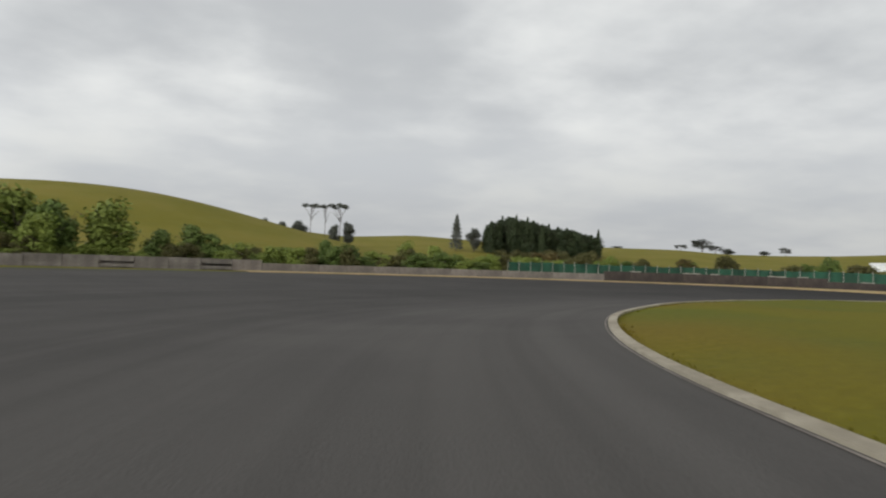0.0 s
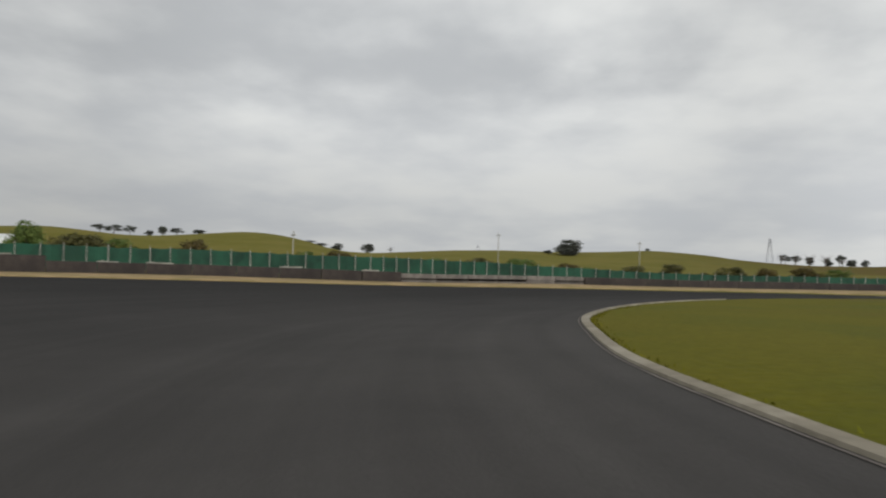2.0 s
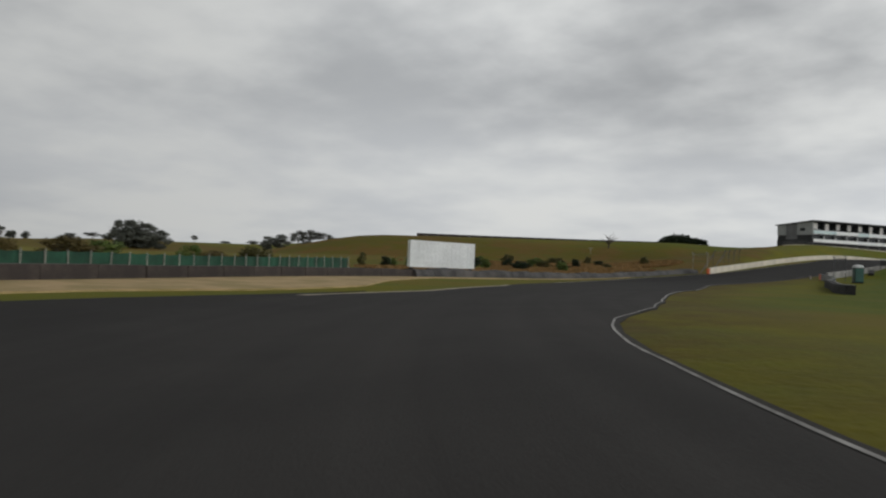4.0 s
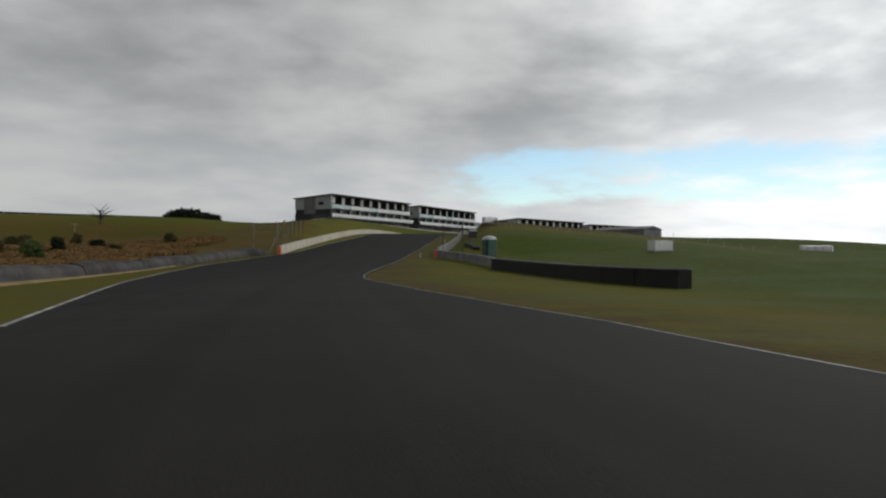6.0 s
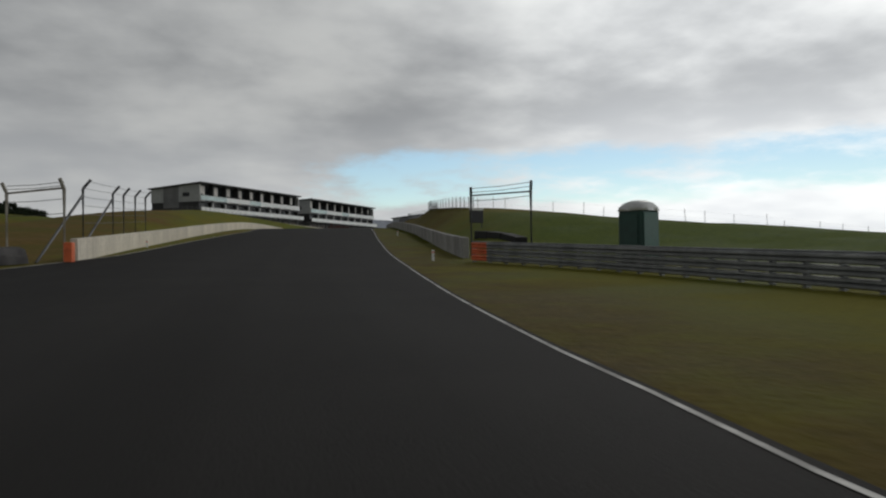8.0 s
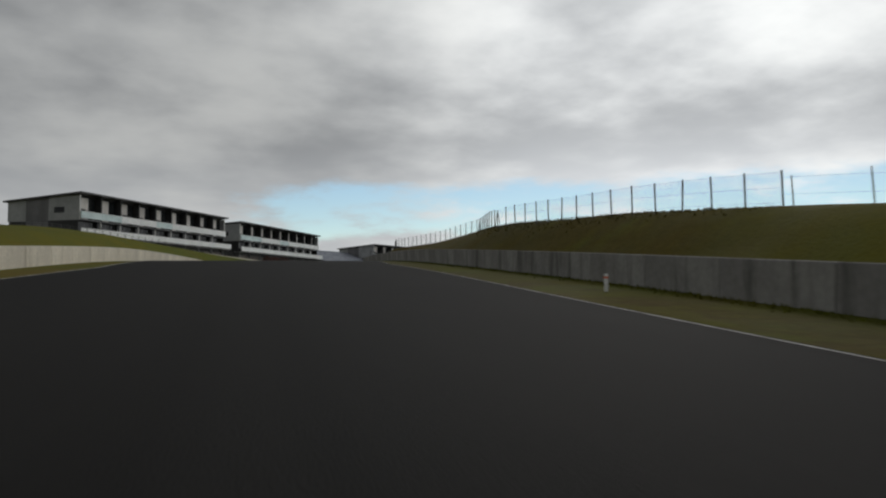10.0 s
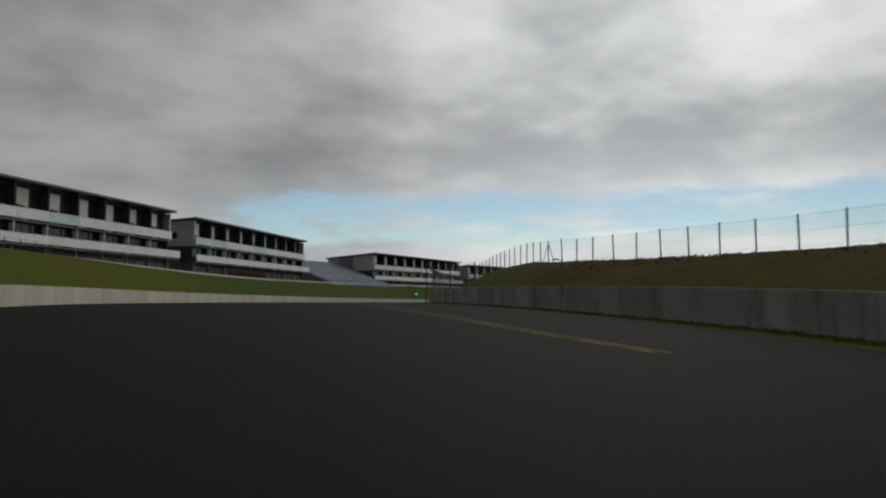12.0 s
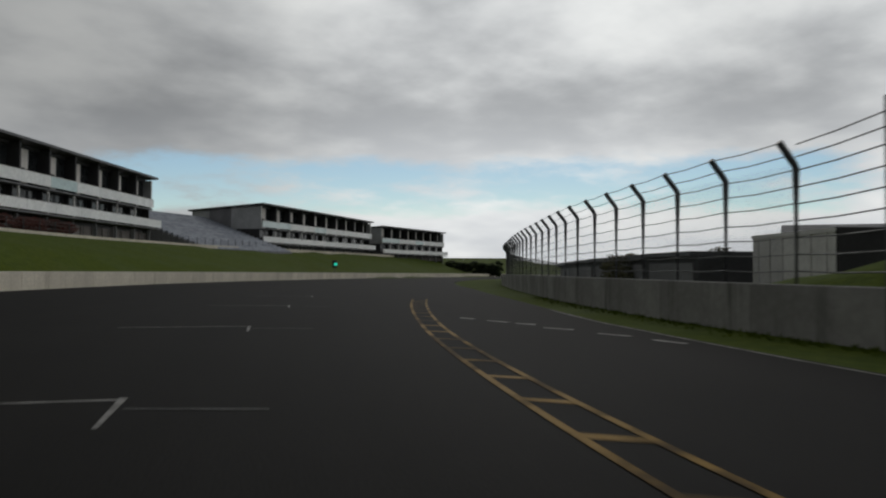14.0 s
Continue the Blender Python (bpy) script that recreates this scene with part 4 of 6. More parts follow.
i0, i1, i2, i3, i4 = near_index(10, -56), near_index(-37, -57), near_index(-60.3, -29), near_index(-68.6, -17.5), near_index(-78.8, 30)
ia = near_index(-4.5, -59.3)
b1 = thing("concrete_barrier", "weathered pale concrete barrier blocks beside the run-off", "barrier")
run_of_panels(b1, bar[:i0 + 1], 0.85, 0.35, OLDCRETE, "block", 0.02, rng)
run_of_panels(b1, bar[ia:i1 + 1], 0.66, 0.35, OLDCRETE, "block", 0.04, rng)
b2 = thing("rail_barrier", "stacked pale rails on the edge of the run-off", "barrier")
for lift in (0.0, 0.36, 0.66):
    run_of_panels(b2, bar[i0:ia + 1], lift * 0.2 + 0.12, 0.25, OLDCRETE, "rail", 0.0, None, lift)
b3 = thing("belt_barrier", "dark brown weathered rubber belt barrier", "barrier")
half_ = (i1 + i2) // 2
run_of_panels(b3, bar[i1:half_ + 1], 0.92, 0.40, BROWNBAR, "belt", 0.05, rng)
run_of_panels(b3, bar[half_:i2 + 1], 0.66, 0.40, BROWNBAR, "belt", 0.05, rng)
for k in range(i1 + 1, i2, 1):
    if rng.random() < 0.55:
        x, y = bar[k]
        dx_, dy_ = bar[k + 1] - bar[k]
        lb = thing("board", "pale weathered board lying on the belt barrier", "board", group="loose boards", m=pose(x, y, hz(x, y) + (0.93 if k < half_ else 0.67), rng.uniform(-2, 2), rng.uniform(-1.5, 1.5), math.degrees(math.atan2(dy_, dx_)) + rng.uniform(-4, 4)))
        w_ = rng.uniform(0.7, 1.7)
        part("plank", boxes((0, -0.16, -0.01, w_, 0.12, 0.055), bevel=0.012), PALEPOST, lb)
        part("batten", boxes((w_ * 0.2, -0.14, 0.055, w_ * 0.2 + 0.09, 0.10, 0.09), bevel=0.008), PALEPOST, lb)
b4 = thing("rail_barrier", "pale horizontal rails between the belt barriers", "barrier")
for lift in (0.0, 0.26, 0.50):
    run_of_panels(b4, bar[i2:i3 + 1], 0.09, 0.18, OLDCRETE, "rail", 0.0, None, lift)
run_of_panels(b4, bar[i2:i3 + 1] - np.array([0.35, 0.1]), 0.5, 0.10, BROWNBAR, "backing")
b5 = thing("belt_barrier", "sagging dark belt over stacked tyres", "barrier")
run_of_panels(b5, bar[i3:i4 + 1], 0.56, 0.5, BROWNBAR, "belt", 0.08, rng)
b6 = thing("tyre_barrier", "low sagging dark rubber belt over stacked tyres beside the climb", "barrier")


def tyre_mesh(r_out=0.33, r_in=0.19, wide=0.22):
    vs, fs = [], []
    prof = ((r_in, -0.09), (r_out - 0.05, -wide / 2), (r_out, -wide / 2 + 0.05), (r_out, wide / 2 - 0.05), (r_out - 0.05, wide / 2), (r_in, 0.09))
    for k in range(14):
        a_ = k * math.tau / 14
        vs += [(math.cos(a_) * r_, math.sin(a_) * r_, z_) for r_, z_ in prof]
    for k in range(14):
        for m_ in range(6):
            fs.append((k * 6 + m_, ((k + 1) % 14) * 6 + m_, ((k + 1) % 14) * 6 + (m_ + 1) % 6, k * 6 + (m_ + 1) % 6))
    return mesh_of("tyre", vs, fs, RUBBER)


TYRE = tyre_mesh()
heap = polyline(bar[i4 - 1:], 0.5)
hd = np.gradient(heap, axis=0)
hn = np.stack([hd[:, 1], -hd[:, 0]], 1) / np.linalg.norm(hd, axis=1)[:, None]
hzs = height(heap[:, 0], heap[:, 1])
# a length of belt every three metres, drooping between the stacks below it
for a in range(0, len(heap) - 1, 6):
    b = min(a + 6, len(heap) - 1)
    vs, fs = [], []
    tilt, lap = rng.uniform(-0.05, 0.05), rng.uniform(0.0, 0.03)
    for i in range(a, b + 1):
        droop = 0.07 * noise.noise(Vector((heap[i, 0] * 0.9, heap[i, 1] * 0.9, 0.0))) + 0.10 * noise.noise(Vector((heap[i, 0] * 0.25, heap[i, 1] * 0.25, 3.0)))
        for o, h in ((0.62, 0.02), (0.56, 0.30), (0.44 + droop * 0.6, 0.56), (0.16, 0.66), (-0.20, 0.67 + tilt), (-0.50, 0.58), (-0.62, 0.1)):
            k = 0.0 if h < 0.1 else 1.0
            vs.append((heap[i, 0] + hn[i, 0] * (o + lap), heap[i, 1] + hn[i, 1] * (o + lap), hzs[i] + h + (droop + tilt * (i - a) / 6 + lap) * k))
    for i in range(b - a):
        for j in range(6):
            fs.append((i * 7 + j, i * 7 + j + 1, (i + 1) * 7 + j + 1, (i + 1) * 7 + j))
    fs += [tuple(range(6, -1, -1)), tuple((b - a) * 7 + j for j in range(7))]
    put("belt", mesh_of("belt", vs, fs, BELTGREY), b6)
for k in range(3, len(heap) - 2, 7):
    if rng.random() < 0.6:
        x, y = heap[k] - hn[k] * rng.uniform(0.75, 1.1)
        put("tyre", TYRE, b6, pose(x, y, hz(x, y) + 0.11, rng.uniform(-5, 5), rng.uniform(-5, 5), rng.uniform(0, 90)))

# sandy strip in front of the barriers
g_in = bar[near_index(-4, -59):near_index(-78.5, 78) + 1]
d = np.gradient(g_in, axis=0)
nn = np.stack([d[:, 1], -d[:, 0]], 1) / np.linalg.norm(d, axis=1)[:, None]
edge_pts = np.vstack([polyline(OUTER, 0.5), at(np.arange(5.1, 9.0, 0.05), np.interp(np.arange(5.1, 9.0, 0.05), *LEFT_EDGE)).T])
gap_ = np.hypot(g_in[:, None, 0] - edge_pts[None, :, 0], g_in[:, None, 1] - edge_pts[None, :, 1]).min(1)
share = np.interp(g_in[:, 1], [-60, -20, -7, -1, 6, 14, 27, 40, 80], [0.95, 0.80, 0.66, 0.80, 0.70, 0.45, 0.22, 0.30, 0.30])
share[:6] = 0.9
wid = (gap_ * share)[:, None]
side_in = g_in + nn * wid
mid_in = g_in - nn * 0.4
gravel = tagged(put("gravel_trap", ribbon("gravel_trap", mid_in, side_in, GRAVEL, 0.06, 6, 0.15)), "sandy gravel strip between run-off and barrier", "gravel", kind="structure")

# ---- green screen fence ----
back = polyline(BAR, 1.06)
d = np.gradient(back, axis=0)
nn = np.stack([d[:, 1], -d[:, 0]], 1) / np.linalg.norm(d, axis=1)[:, None]
back = back - nn * 2.6
lo = int(np.hypot(back[:, 0] + 29, back[:, 1] + 62).argmin())
hi = int(np.hypot(back[:, 0] + 81, back[:, 1] - 22).argmin())
back = back[lo:hi + 1]
fence = thing("screen_fence", "green shade cloth fence on pale timber posts", "fence")
bm = boxes((-0.022, -0.022, -0.2, 0.022, 0.022, 1.72), bevel=0.01)
post_me = bpy.data.meshes.new("post")
bm.to_mesh(post_me)
bm.free()
post_me.materials.append(PALEPOST)
zs = height(back[:, 0], back[:, 1])
tallness = np.interp(back[:, 1], [-62, -40, -28, -14, 5, 20, 30], [0.98, 0.95, 0.92, 0.66, 0.62, 0.76, 0.80])
for (x, y), z, g in zip(back, zs, tallness):
    put("post", post_me, fence, pose(x, y, z, rng.uniform(-2, 2), rng.uniform(-2, 2), rng.uniform(0, 90)) @ Matrix.Diagonal((1, 1, g, 1)))
for (x0, y0), (x1, y1), z0, z1, g in zip(back, back[1:], zs, zs[1:], tallness):
    vs, fs = [], []
    n = 4
    for i in range(n + 1):
        f = i / n
        sag = 0.05 * math.sin(f * math.pi) * rng.uniform(0.4, 1.0) + 0.06 * math.sin(x0 * 0.7) ** 2
        x, y = x0 + (x1 - x0) * f, y0 + (y1 - y0) * f
        o = 0.07 + 0.05 * math.sin(f * math.pi * 2 + x)
        nx, ny = -(y1 - y0) / 1.06, (x1 - x0) / 1.06
        z = z0 + (z1 - z0) * f
        for zz, t in ((0.2, 0), (0.9 * g, 0), (1.62 * g - sag, 0), (1.62 * g - sag, 1), (0.9 * g, 1), (0.2, 1)):
            vs.append((x + nx * (o + 0.012 * t), y + ny * (o + 0.012 * t), z + zz))
    for i in range(n):
        for j in range(6):
            k = (j + 1) % 6
            fs.append((i * 6 + j, i * 6 + k, (i + 1) * 6 + k, (i + 1) * 6 + j))
    put("cloth", mesh_of("cloth", vs, fs, GREENNET), fence)

# ---- steel and debris fences ----


def bent_post_mesh(tall):
    bm = tube([(0, 0, -0.4), (0, 0, tall - 0.45), (0, -0.04, tall - 0.38), (0, -0.34, tall)], 0.065, 8)
    me = bpy.data.meshes.new("post")
    bm.to_mesh(me)
    bm.free()
    me.materials.append(POST)
    return me


def debris_fence(pts, tall, label, inward, base, rows, mesh_to, name="debris_fence"):
    """Bent-top posts with cables; inward: +1 leans to the right of the line's way."""
    f = thing(name, label, "fence")
    me = bent_post_mesh(tall)
    zs = height(pts[:, 0], pts[:, 1]) + base
    d = np.gradient(pts, axis=0)
    yaw = np.degrees(np.arctan2(d[:, 1], d[:, 0])) + (0 if inward > 0 else 180)
    for (x, y), z, a in zip(pts, zs, yaw):
        put("post", me, f, pose(x, y, z, 0, 0, a))
    side = np.stack([d[:, 1], -d[:, 0]], 1) / np.linalg.norm(d, axis=1)[:, None] * inward
    for h in rows:
        lean = 0.30 * max(0.0, (h - (tall - 0.4)) / 0.4)
        q = pts + side * (lean + 0.07)
        line_pts = []
        for i in range(len(q) - 1):
            for f2 in (0.0, 0.5):
                p = q[i] * (1 - f2) + q[i + 1] * f2
                line_pts.append((p[0], p[1], zs[i] * (1 - f2) + zs[i + 1] * f2 + h - 0.03 * (f2 > 0)))
        line_pts.append((q[-1, 0], q[-1, 1], zs[-1] + h))
        part("cable", tube(line_pts, 0.011, 4), WIRE, f)
    if mesh_to:
        vs, uv, s = [], [], 0.0
        for i, (p, z) in enumerate(zip(pts + side * 0.075, zs)):
            if i:
                s += float(np.linalg.norm(pts[i] - pts[i - 1]))
            vs += [(p[0], p[1], z + mesh_to[0]), (p[0], p[1], z + mesh_to[1])]
            uv += [(s, mesh_to[0]), (s, mesh_to[1])]
        fs = [(2 * i, 2 * i + 2, 2 * i + 3, 2 * i + 1) for i in range(len(pts) - 1)]
        put("wire_mesh", mesh_of("wire_mesh", vs, fs, LINK, uvs=uv), f)
    return f


rw_behind = (RIGHT_WALL[0], [v - 0.32 for v in RIGHT_WALL[1]])
lw_behind = (LEFT_WALL[0], [v + 0.35 for v in LEFT_WALL[1]])
right_fence = debris_fence(beside(14.39, 20.5, rw_behind, 2.15), 3.45, "tall grey debris fence with bent posts and cables behind the wall", -1, 0.0, (1.15, 1.45, 1.75, 2.05, 2.35, 2.65, 2.95, 3.2, 3.42), (0.9, 3.05))
first = beside(14.39, 20.5, rw_behind, 2.15)[0]
z0 = hz(*first)
for h in (1.15, 1.45, 1.75, 2.05, 2.35, 2.65, 2.95, 3.2, 3.42):
    part("cable", tube([(first[0], first[1], z0 + h), ((first[0] - 27.75) / 2, (first[1] + 228.75) / 2, z0 + h - 0.02), (-27.75, 228.75, z0 + h)], 0.013, 4), WIRE, right_fence)
lf = np.array([9.452, 9.704, 9.812, 9.925, 10.035])
debris_fence(at(lf, np.interp(lf, *lw_behind)).T, 3.6, "grey debris fence with bent posts behind the pale wall", 1, 0.0, (1.6, 2.0, 2.4, 2.8, 3.2, 3.5), None)


def frame_gate(name, label, a, b, za, zb, top, rails, mid=False, bent=True, mat=None, r=0.085):
    g = thing(name, label, "fence gate")
    ax, ay = a
    bx, by = b
    yaw = math.degrees(math.atan2(by - ay, bx - ax))
    for (x, y), z in ((a, za), (b, zb)):
        if bent:
            pts = [(x, y, z - 0.3), (x, y, top - 0.4), (x - 0.10, y - 0.28, top)]
        else:
            pts = [(x, y, z - 0.3), (x, y, top)]
        part("post", tube(pts, r, 8), mat or POST, g)
    if mid:
        x, y = (ax + bx) / 2, (ay + by) / 2
        part("post", tube([(x, y, min(za, zb)), (x, y, top - 0.05)], 0.05, 8), POST, g)
    part("top_rail", tube([(ax, ay, top - 0.35), (bx, by, top - 0.42)], r * 0.6, 6), mat or POST, g)
    for h in rails:
        part("cable", tube([(ax, ay, top - h), ((ax + bx) / 2, (ay + by) / 2, top - h - 0.04), (bx, by, top - h)], 0.014, 4), WIRE, g)
    return g


frame_gate("fence_gate", "grey steel gate frame with wires at the end of the wall", (-27.75, 228.75), (-24.8, 224.85), hz(-27.75, 228.75), hz(-24.8, 224.85), 8.75, (0.15, 0.7, 1.0, 1.3, 1.6, 1.9, 2.2), mid=True, bent=False, r=0.058)
frame_gate("fence_gate", "grey bent-post gate frame beside the climb", (-55.9, 96.5), (-54.3, 93.3), hz(-55.9, 96.5), hz(-54.3, 93.3), 2.95, (0.02, 0.2, 0.6), r=0.062)
frame_gate("fence_gate", "grey steel gate frame beside the tyre heap", (-73.2, 97.9), (-75.9, 100.2), hz(-73.2, 97.9), hz(-75.9, 100.2), 3.15, (0.1, 0.25, 0.8, 1.4), mat=PALEPOST, r=0.075)
brace = thing("fence_brace", "slanting grey steel struts behind the fence posts", "brace")
for u0 in (9.452, 9.704):
    x, y = at(u0, float(np.interp(u0, *lw_behind)))
    x2, y2 = at(u0 - 0.17, float(np.interp(u0, *lw_behind)) + 0.5)
    part("strut", tube([(x2, y2, hz(x2, y2)), (x, y, hz(x, y) + 2.9)], 0.06, 6), POST, brace)

# mesh fence along the crest of the bank
CREST = (([(-24.73, 224.73), (-25.7, 221.66), (-26.81, 218.53)], 4), ([(-26.81, 218.53), (-29.25, 211.5), (-32.4, 201.8)], 11), ([(-32.4, 201.8), (-32.85, 197.3)], 3), ([(-32.85, 197.3), (-33.2, 189.1)], 5), ([(-33.2, 189.1), (-33.9, 181.6), (-34.6, 176.3), (-35.1, 172.8)], 9), ([(-35.1, 172.8), (-35.2, 171.4)], 1), ([(-35.2, 171.4), (-35.6, 170.1)], 1),
         ([(-35.6, 170.1), (-37.5, 165.2), (-39.5, 160.3), (-41.2, 155.7)], 9), ([(-41.2, 155.7), (-41.9, 150.8), (-42.7, 144.2), (-43.2, 138.0), (-43.6, 131.0)], 15))
cp = [np.array(CREST[0][0][:1])]
for run, count in CREST:
    way = polyline(run, 0.05)
    cp.append(way[np.round(np.linspace(0, len(way) - 1, count + 1)).astype(int)][1:])
cp = np.vstack(cp)
cf = thing("bank_fence", "thin wire mesh fence on grey posts along the bank", "fence")


def round_post(tall, radius, mat):
    bm = tube([(0, 0, -0.3), (0, 0, tall)], radius, 7)
    me = bpy.data.meshes.new("post")
    bm.to_mesh(me)
    bm.free()
    me.materials.append(mat)
    return me


cpost = round_post(1.19, 0.033, POST)
zs = height(cp[:, 0], cp[:, 1])
for (x, y), z in zip(cp, zs):
    put("post", cpost, cf, pose(x, y, z, rng.uniform(-1.5, 1.5), rng.uniform(-1.5, 1.5), 0))
for h in (0.12, 0.62, 1.13):
    part("cable", tube([(x, y, z + h) for (x, y), z in zip(cp, zs)], 0.004, 4), WIRE, cf)
vs, uv = [], []
for i, ((x, y), z) in enumerate(zip(cp, zs)):
    vs += [(x, y, z + 0.05), (x, y, z + 1.13)]
    uv += [(i * 1.64, 0.05), (i * 1.64, 1.13)]
put("wire_mesh", mesh_of("wire_mesh", vs, [(2 * i, 2 * i + 2, 2 * i + 3, 2 * i + 1) for i in range(len(cp) - 1)], LINK, uvs=uv), cf)
for x, y in ((-41.2, 155.7), (-35.6, 170.1), (-32.4, 201.8)):
    k = int(np.hypot(cp[:, 0] - x, cp[:, 1] - y).argmin())
    d = (cp[min(k + 1, len(cp) - 1)] - cp[k - 1]) / np.linalg.norm(cp[min(k + 1, len(cp) - 1)] - cp[k - 1])
    x, y = cp[k]
    for s in (-1, 1):
        bx_, by_ = x + d[0] * 0.85 * s, y + d[1] * 0.85 * s
        part("strut", tube([(bx_, by_, hz(bx_, by_) - 0.05), (x + d[0] * 0.16 * s, y + d[1] * 0.16 * s, zs[k] + 0.95), (x, y, zs[k] + 0.96)], 0.022, 6), POST, cf)
# old farm fence that runs on across the field
fp = polyline([(-43.6, 131.0), (-41.5, 126.5), (-36.0, 123.0), (-20.0, 117.0), (0.0, 110.0), (24.0, 101.0)], 2.3)
ff = thing("field_fence", "low farm fence of thin weathered posts across the field", "fence")
fpost = round_post(1.12, 0.024, PALEPOST)
zs = height(fp[:, 0], fp[:, 1])
for (x, y), z in zip(fp, zs):
    put("post", fpost, ff, pose(x + rng.uniform(-0.5, 0.5), y + rng.uniform(-0.3, 0.3), z, rng.uniform(-5, 5), rng.uniform(-5, 5), 0) @ Matrix.Diagonal((1, 1, rng.uniform(0.75, 1.1), 1)))
for h in (0.4, 0.95):
    part("cable", tube([(x, y, z + h) for (x, y), z in zip(fp, zs)], 0.003, 4), WIRE, ff)

# ---- guard rail and tyre wall on the inside of the climb ----
rail_line = polyline([(-57.3, 92.4), (-55.6, 87.0), (-54.9, 82.0), (-54.6, 77.5), (-54.8, 73.2)], 1.0)
armco = thing("guard_rail", "galvanised three-beam steel guard rail with an orange end", "guard rail")
prof = []
for base in (0.06, 0.31, 0.56):
    prof += [(0.0, base), (0.06, base + 0.03), (0.06, base + 0.085), (0.012, base + 0.115), (0.06, base + 0.145), (0.06, base + 0.20), (0.0, base + 0.23)]
zs = height(rail_line[:, 0], rail_line[:, 1])
d = np.gradient(rail_line, axis=0)
nl = np.stack([-d[:, 1], d[:, 0]], 1) / np.linalg.norm(d, axis=1)[:, None] * -1
for beam in range(3):
    pr = prof[beam * 7:beam * 7 + 7]
    for i in range(len(rail_line) - 1):
        vs = []
        for j in (i, i + 1):
            for o, h in pr:
                vs.append((rail_line[j, 0] + nl[j, 0] * (o - 0.0), rail_line[j, 1] + nl[j, 1] * o, zs[j] + h))
            for o, h in pr[::-1]:
                vs.append((rail_line[j, 0] + nl[j, 0] * (o - 0.012), rail_line[j, 1] + nl[j, 1] * (o - 0.012), zs[j] + h))
        n = 14
        put("beam", mesh_of("beam", vs, [(k, (k + 1) % n, n + (k + 1) % n, n + k) for k in range(n)], ORANGE if i == 0 else GALV), armco, label="orange painted beam end" if i == 0 else "")
for (x, y), z, (a, b) in zip(rail_line, zs, nl):
    part("post", boxes((x - a * 0.12 - 0.06, y - b * 0.12 - 0.06, z - 0.3, x - a * 0.12 + 0.06, y - b * 0.12 + 0.06, z + 0.80)), GALV, armco)
part("top_cap", tube([(x - a * 0.03, y - b * 0.03, z + 0.81) for (x, y), z, (a, b) in zip(rail_line, zs, nl)], 0.03, 6), GALV, armco)

tyre_line = polyline([(-54.8, 73.3), (-53.9, 67.5), (-53.2, 61.0), (-52.5, 55.0), (-51.4, 50.3)], 3.1)
tw = thing("tyre_wall", "black rubber belt over a tyre wall on the grass", "tyre wall")
run_of_panels(tw, tyre_line, 0.78, 0.75, RUBBER, "belt", 0.03, rng)
cap = np.array(tyre_line) + np.array([0.25, 0.0])
part("top_rail", tube([(x, y, hz(x, y) + 0.80) for x, y in cap], 0.035, 6), GALV, tw)

# orange blocks where the walls begin
for x, y, a in ((-72.9, 97.25, 80),):
    eb = thing("end_block", "orange painted barrier end", "barrier end", m=pose(x, y, hz(x, y), 0, 0, a))
    part("block", boxes((-0.16, -0.17, -0.2, 0.16, 0.17, 0.82), bevel=0.03), ORANGE, eb)

# ---- toilet, cabinets, screen ----
lx, ly = -52.6, 87.7
loo = thing("portable_toilet", "dark green portable toilet with a white domed roof", "portable toilet", m=pose(lx, ly, hz(lx, ly), 0, 0, 20))
part("cabin", boxes((-0.52, -0.52, 0.12, 0.52, 0.52, 1.98), bevel=0.06), LOOGREEN, loo)
part("base", boxes((-0.56, -0.56, 0.0, 0.56, 0.56, 0.12), bevel=0.02), RUBBER, loo)
part("door", boxes((-0.60 + 0.18, -0.555, 0.2, 0.42, -0.53, 1.9), bevel=0.015), material("mid_green_plastic", (0.03, 0.10, 0.08), (0.04, 0.12, 0.10), 0.45, 1.0, 5.0, 0.03), loo)
part("door", boxes((-0.555, -0.38, 0.25, -0.53, 0.38, 1.85), bevel=0.015), LOOGREEN, loo)
bm = bmesh.new()
bmesh.ops.create_uvsphere(bm, u_segments=16, v_segments=8, radius=1.0)
for v in bm.verts:
    v.co = (max(-0.57, min(0.57, v.co.x * 0.74)), max(-0.57, min(0.57, v.co.y * 0.74)), max(0.0, v.co.z) * 0.40 + 1.96)
part("roof", bm, LOOROOF, loo, smoothed=True)

cx, cy = -34.9, 89.8
cab = thing("white_cabinet", "low white metal cabinet standing on the grass", "cabinet", m=pose(cx, cy, hz(cx, cy), 0, 0, 22))
part("body", boxes((-1.25, -0.5, 0.1, 1.25, 0.5, 1.15), bevel=0.03), PALEWALL, cab)
for k in range(4):
    part("door", boxes((-1.22 + k * 0.61, -0.53, 0.16, -0.64 + k * 0.61, -0.503, 1.10), bevel=0.01), WHITE, cab)
part("plinth", boxes((-1.15, -0.42, -0.3, 1.15, 0.42, 0.1)), CONCRETE, cab)

x, y = at(9.95, -12.4)
sg = thing("marshal_post_board", "dark board on two posts on the bank", "sign board", m=pose(x, y, hz(x, y), 0, 0, 15))
part("board", boxes((-0.55, -0.05, 0.5, 0.55, 0.05, 1.35), bevel=0.01), DARKWALL, sg)
part("header", boxes((-0.55, -0.06, 1.37, 0.55, 0.06, 1.55), bevel=0.01), PALEWALL, sg)
for s in (-0.45, 0.45):
    part("post", tube([(s, 0, -0.3), (s, 0, 1.36)], 0.04, 6), POST, sg)

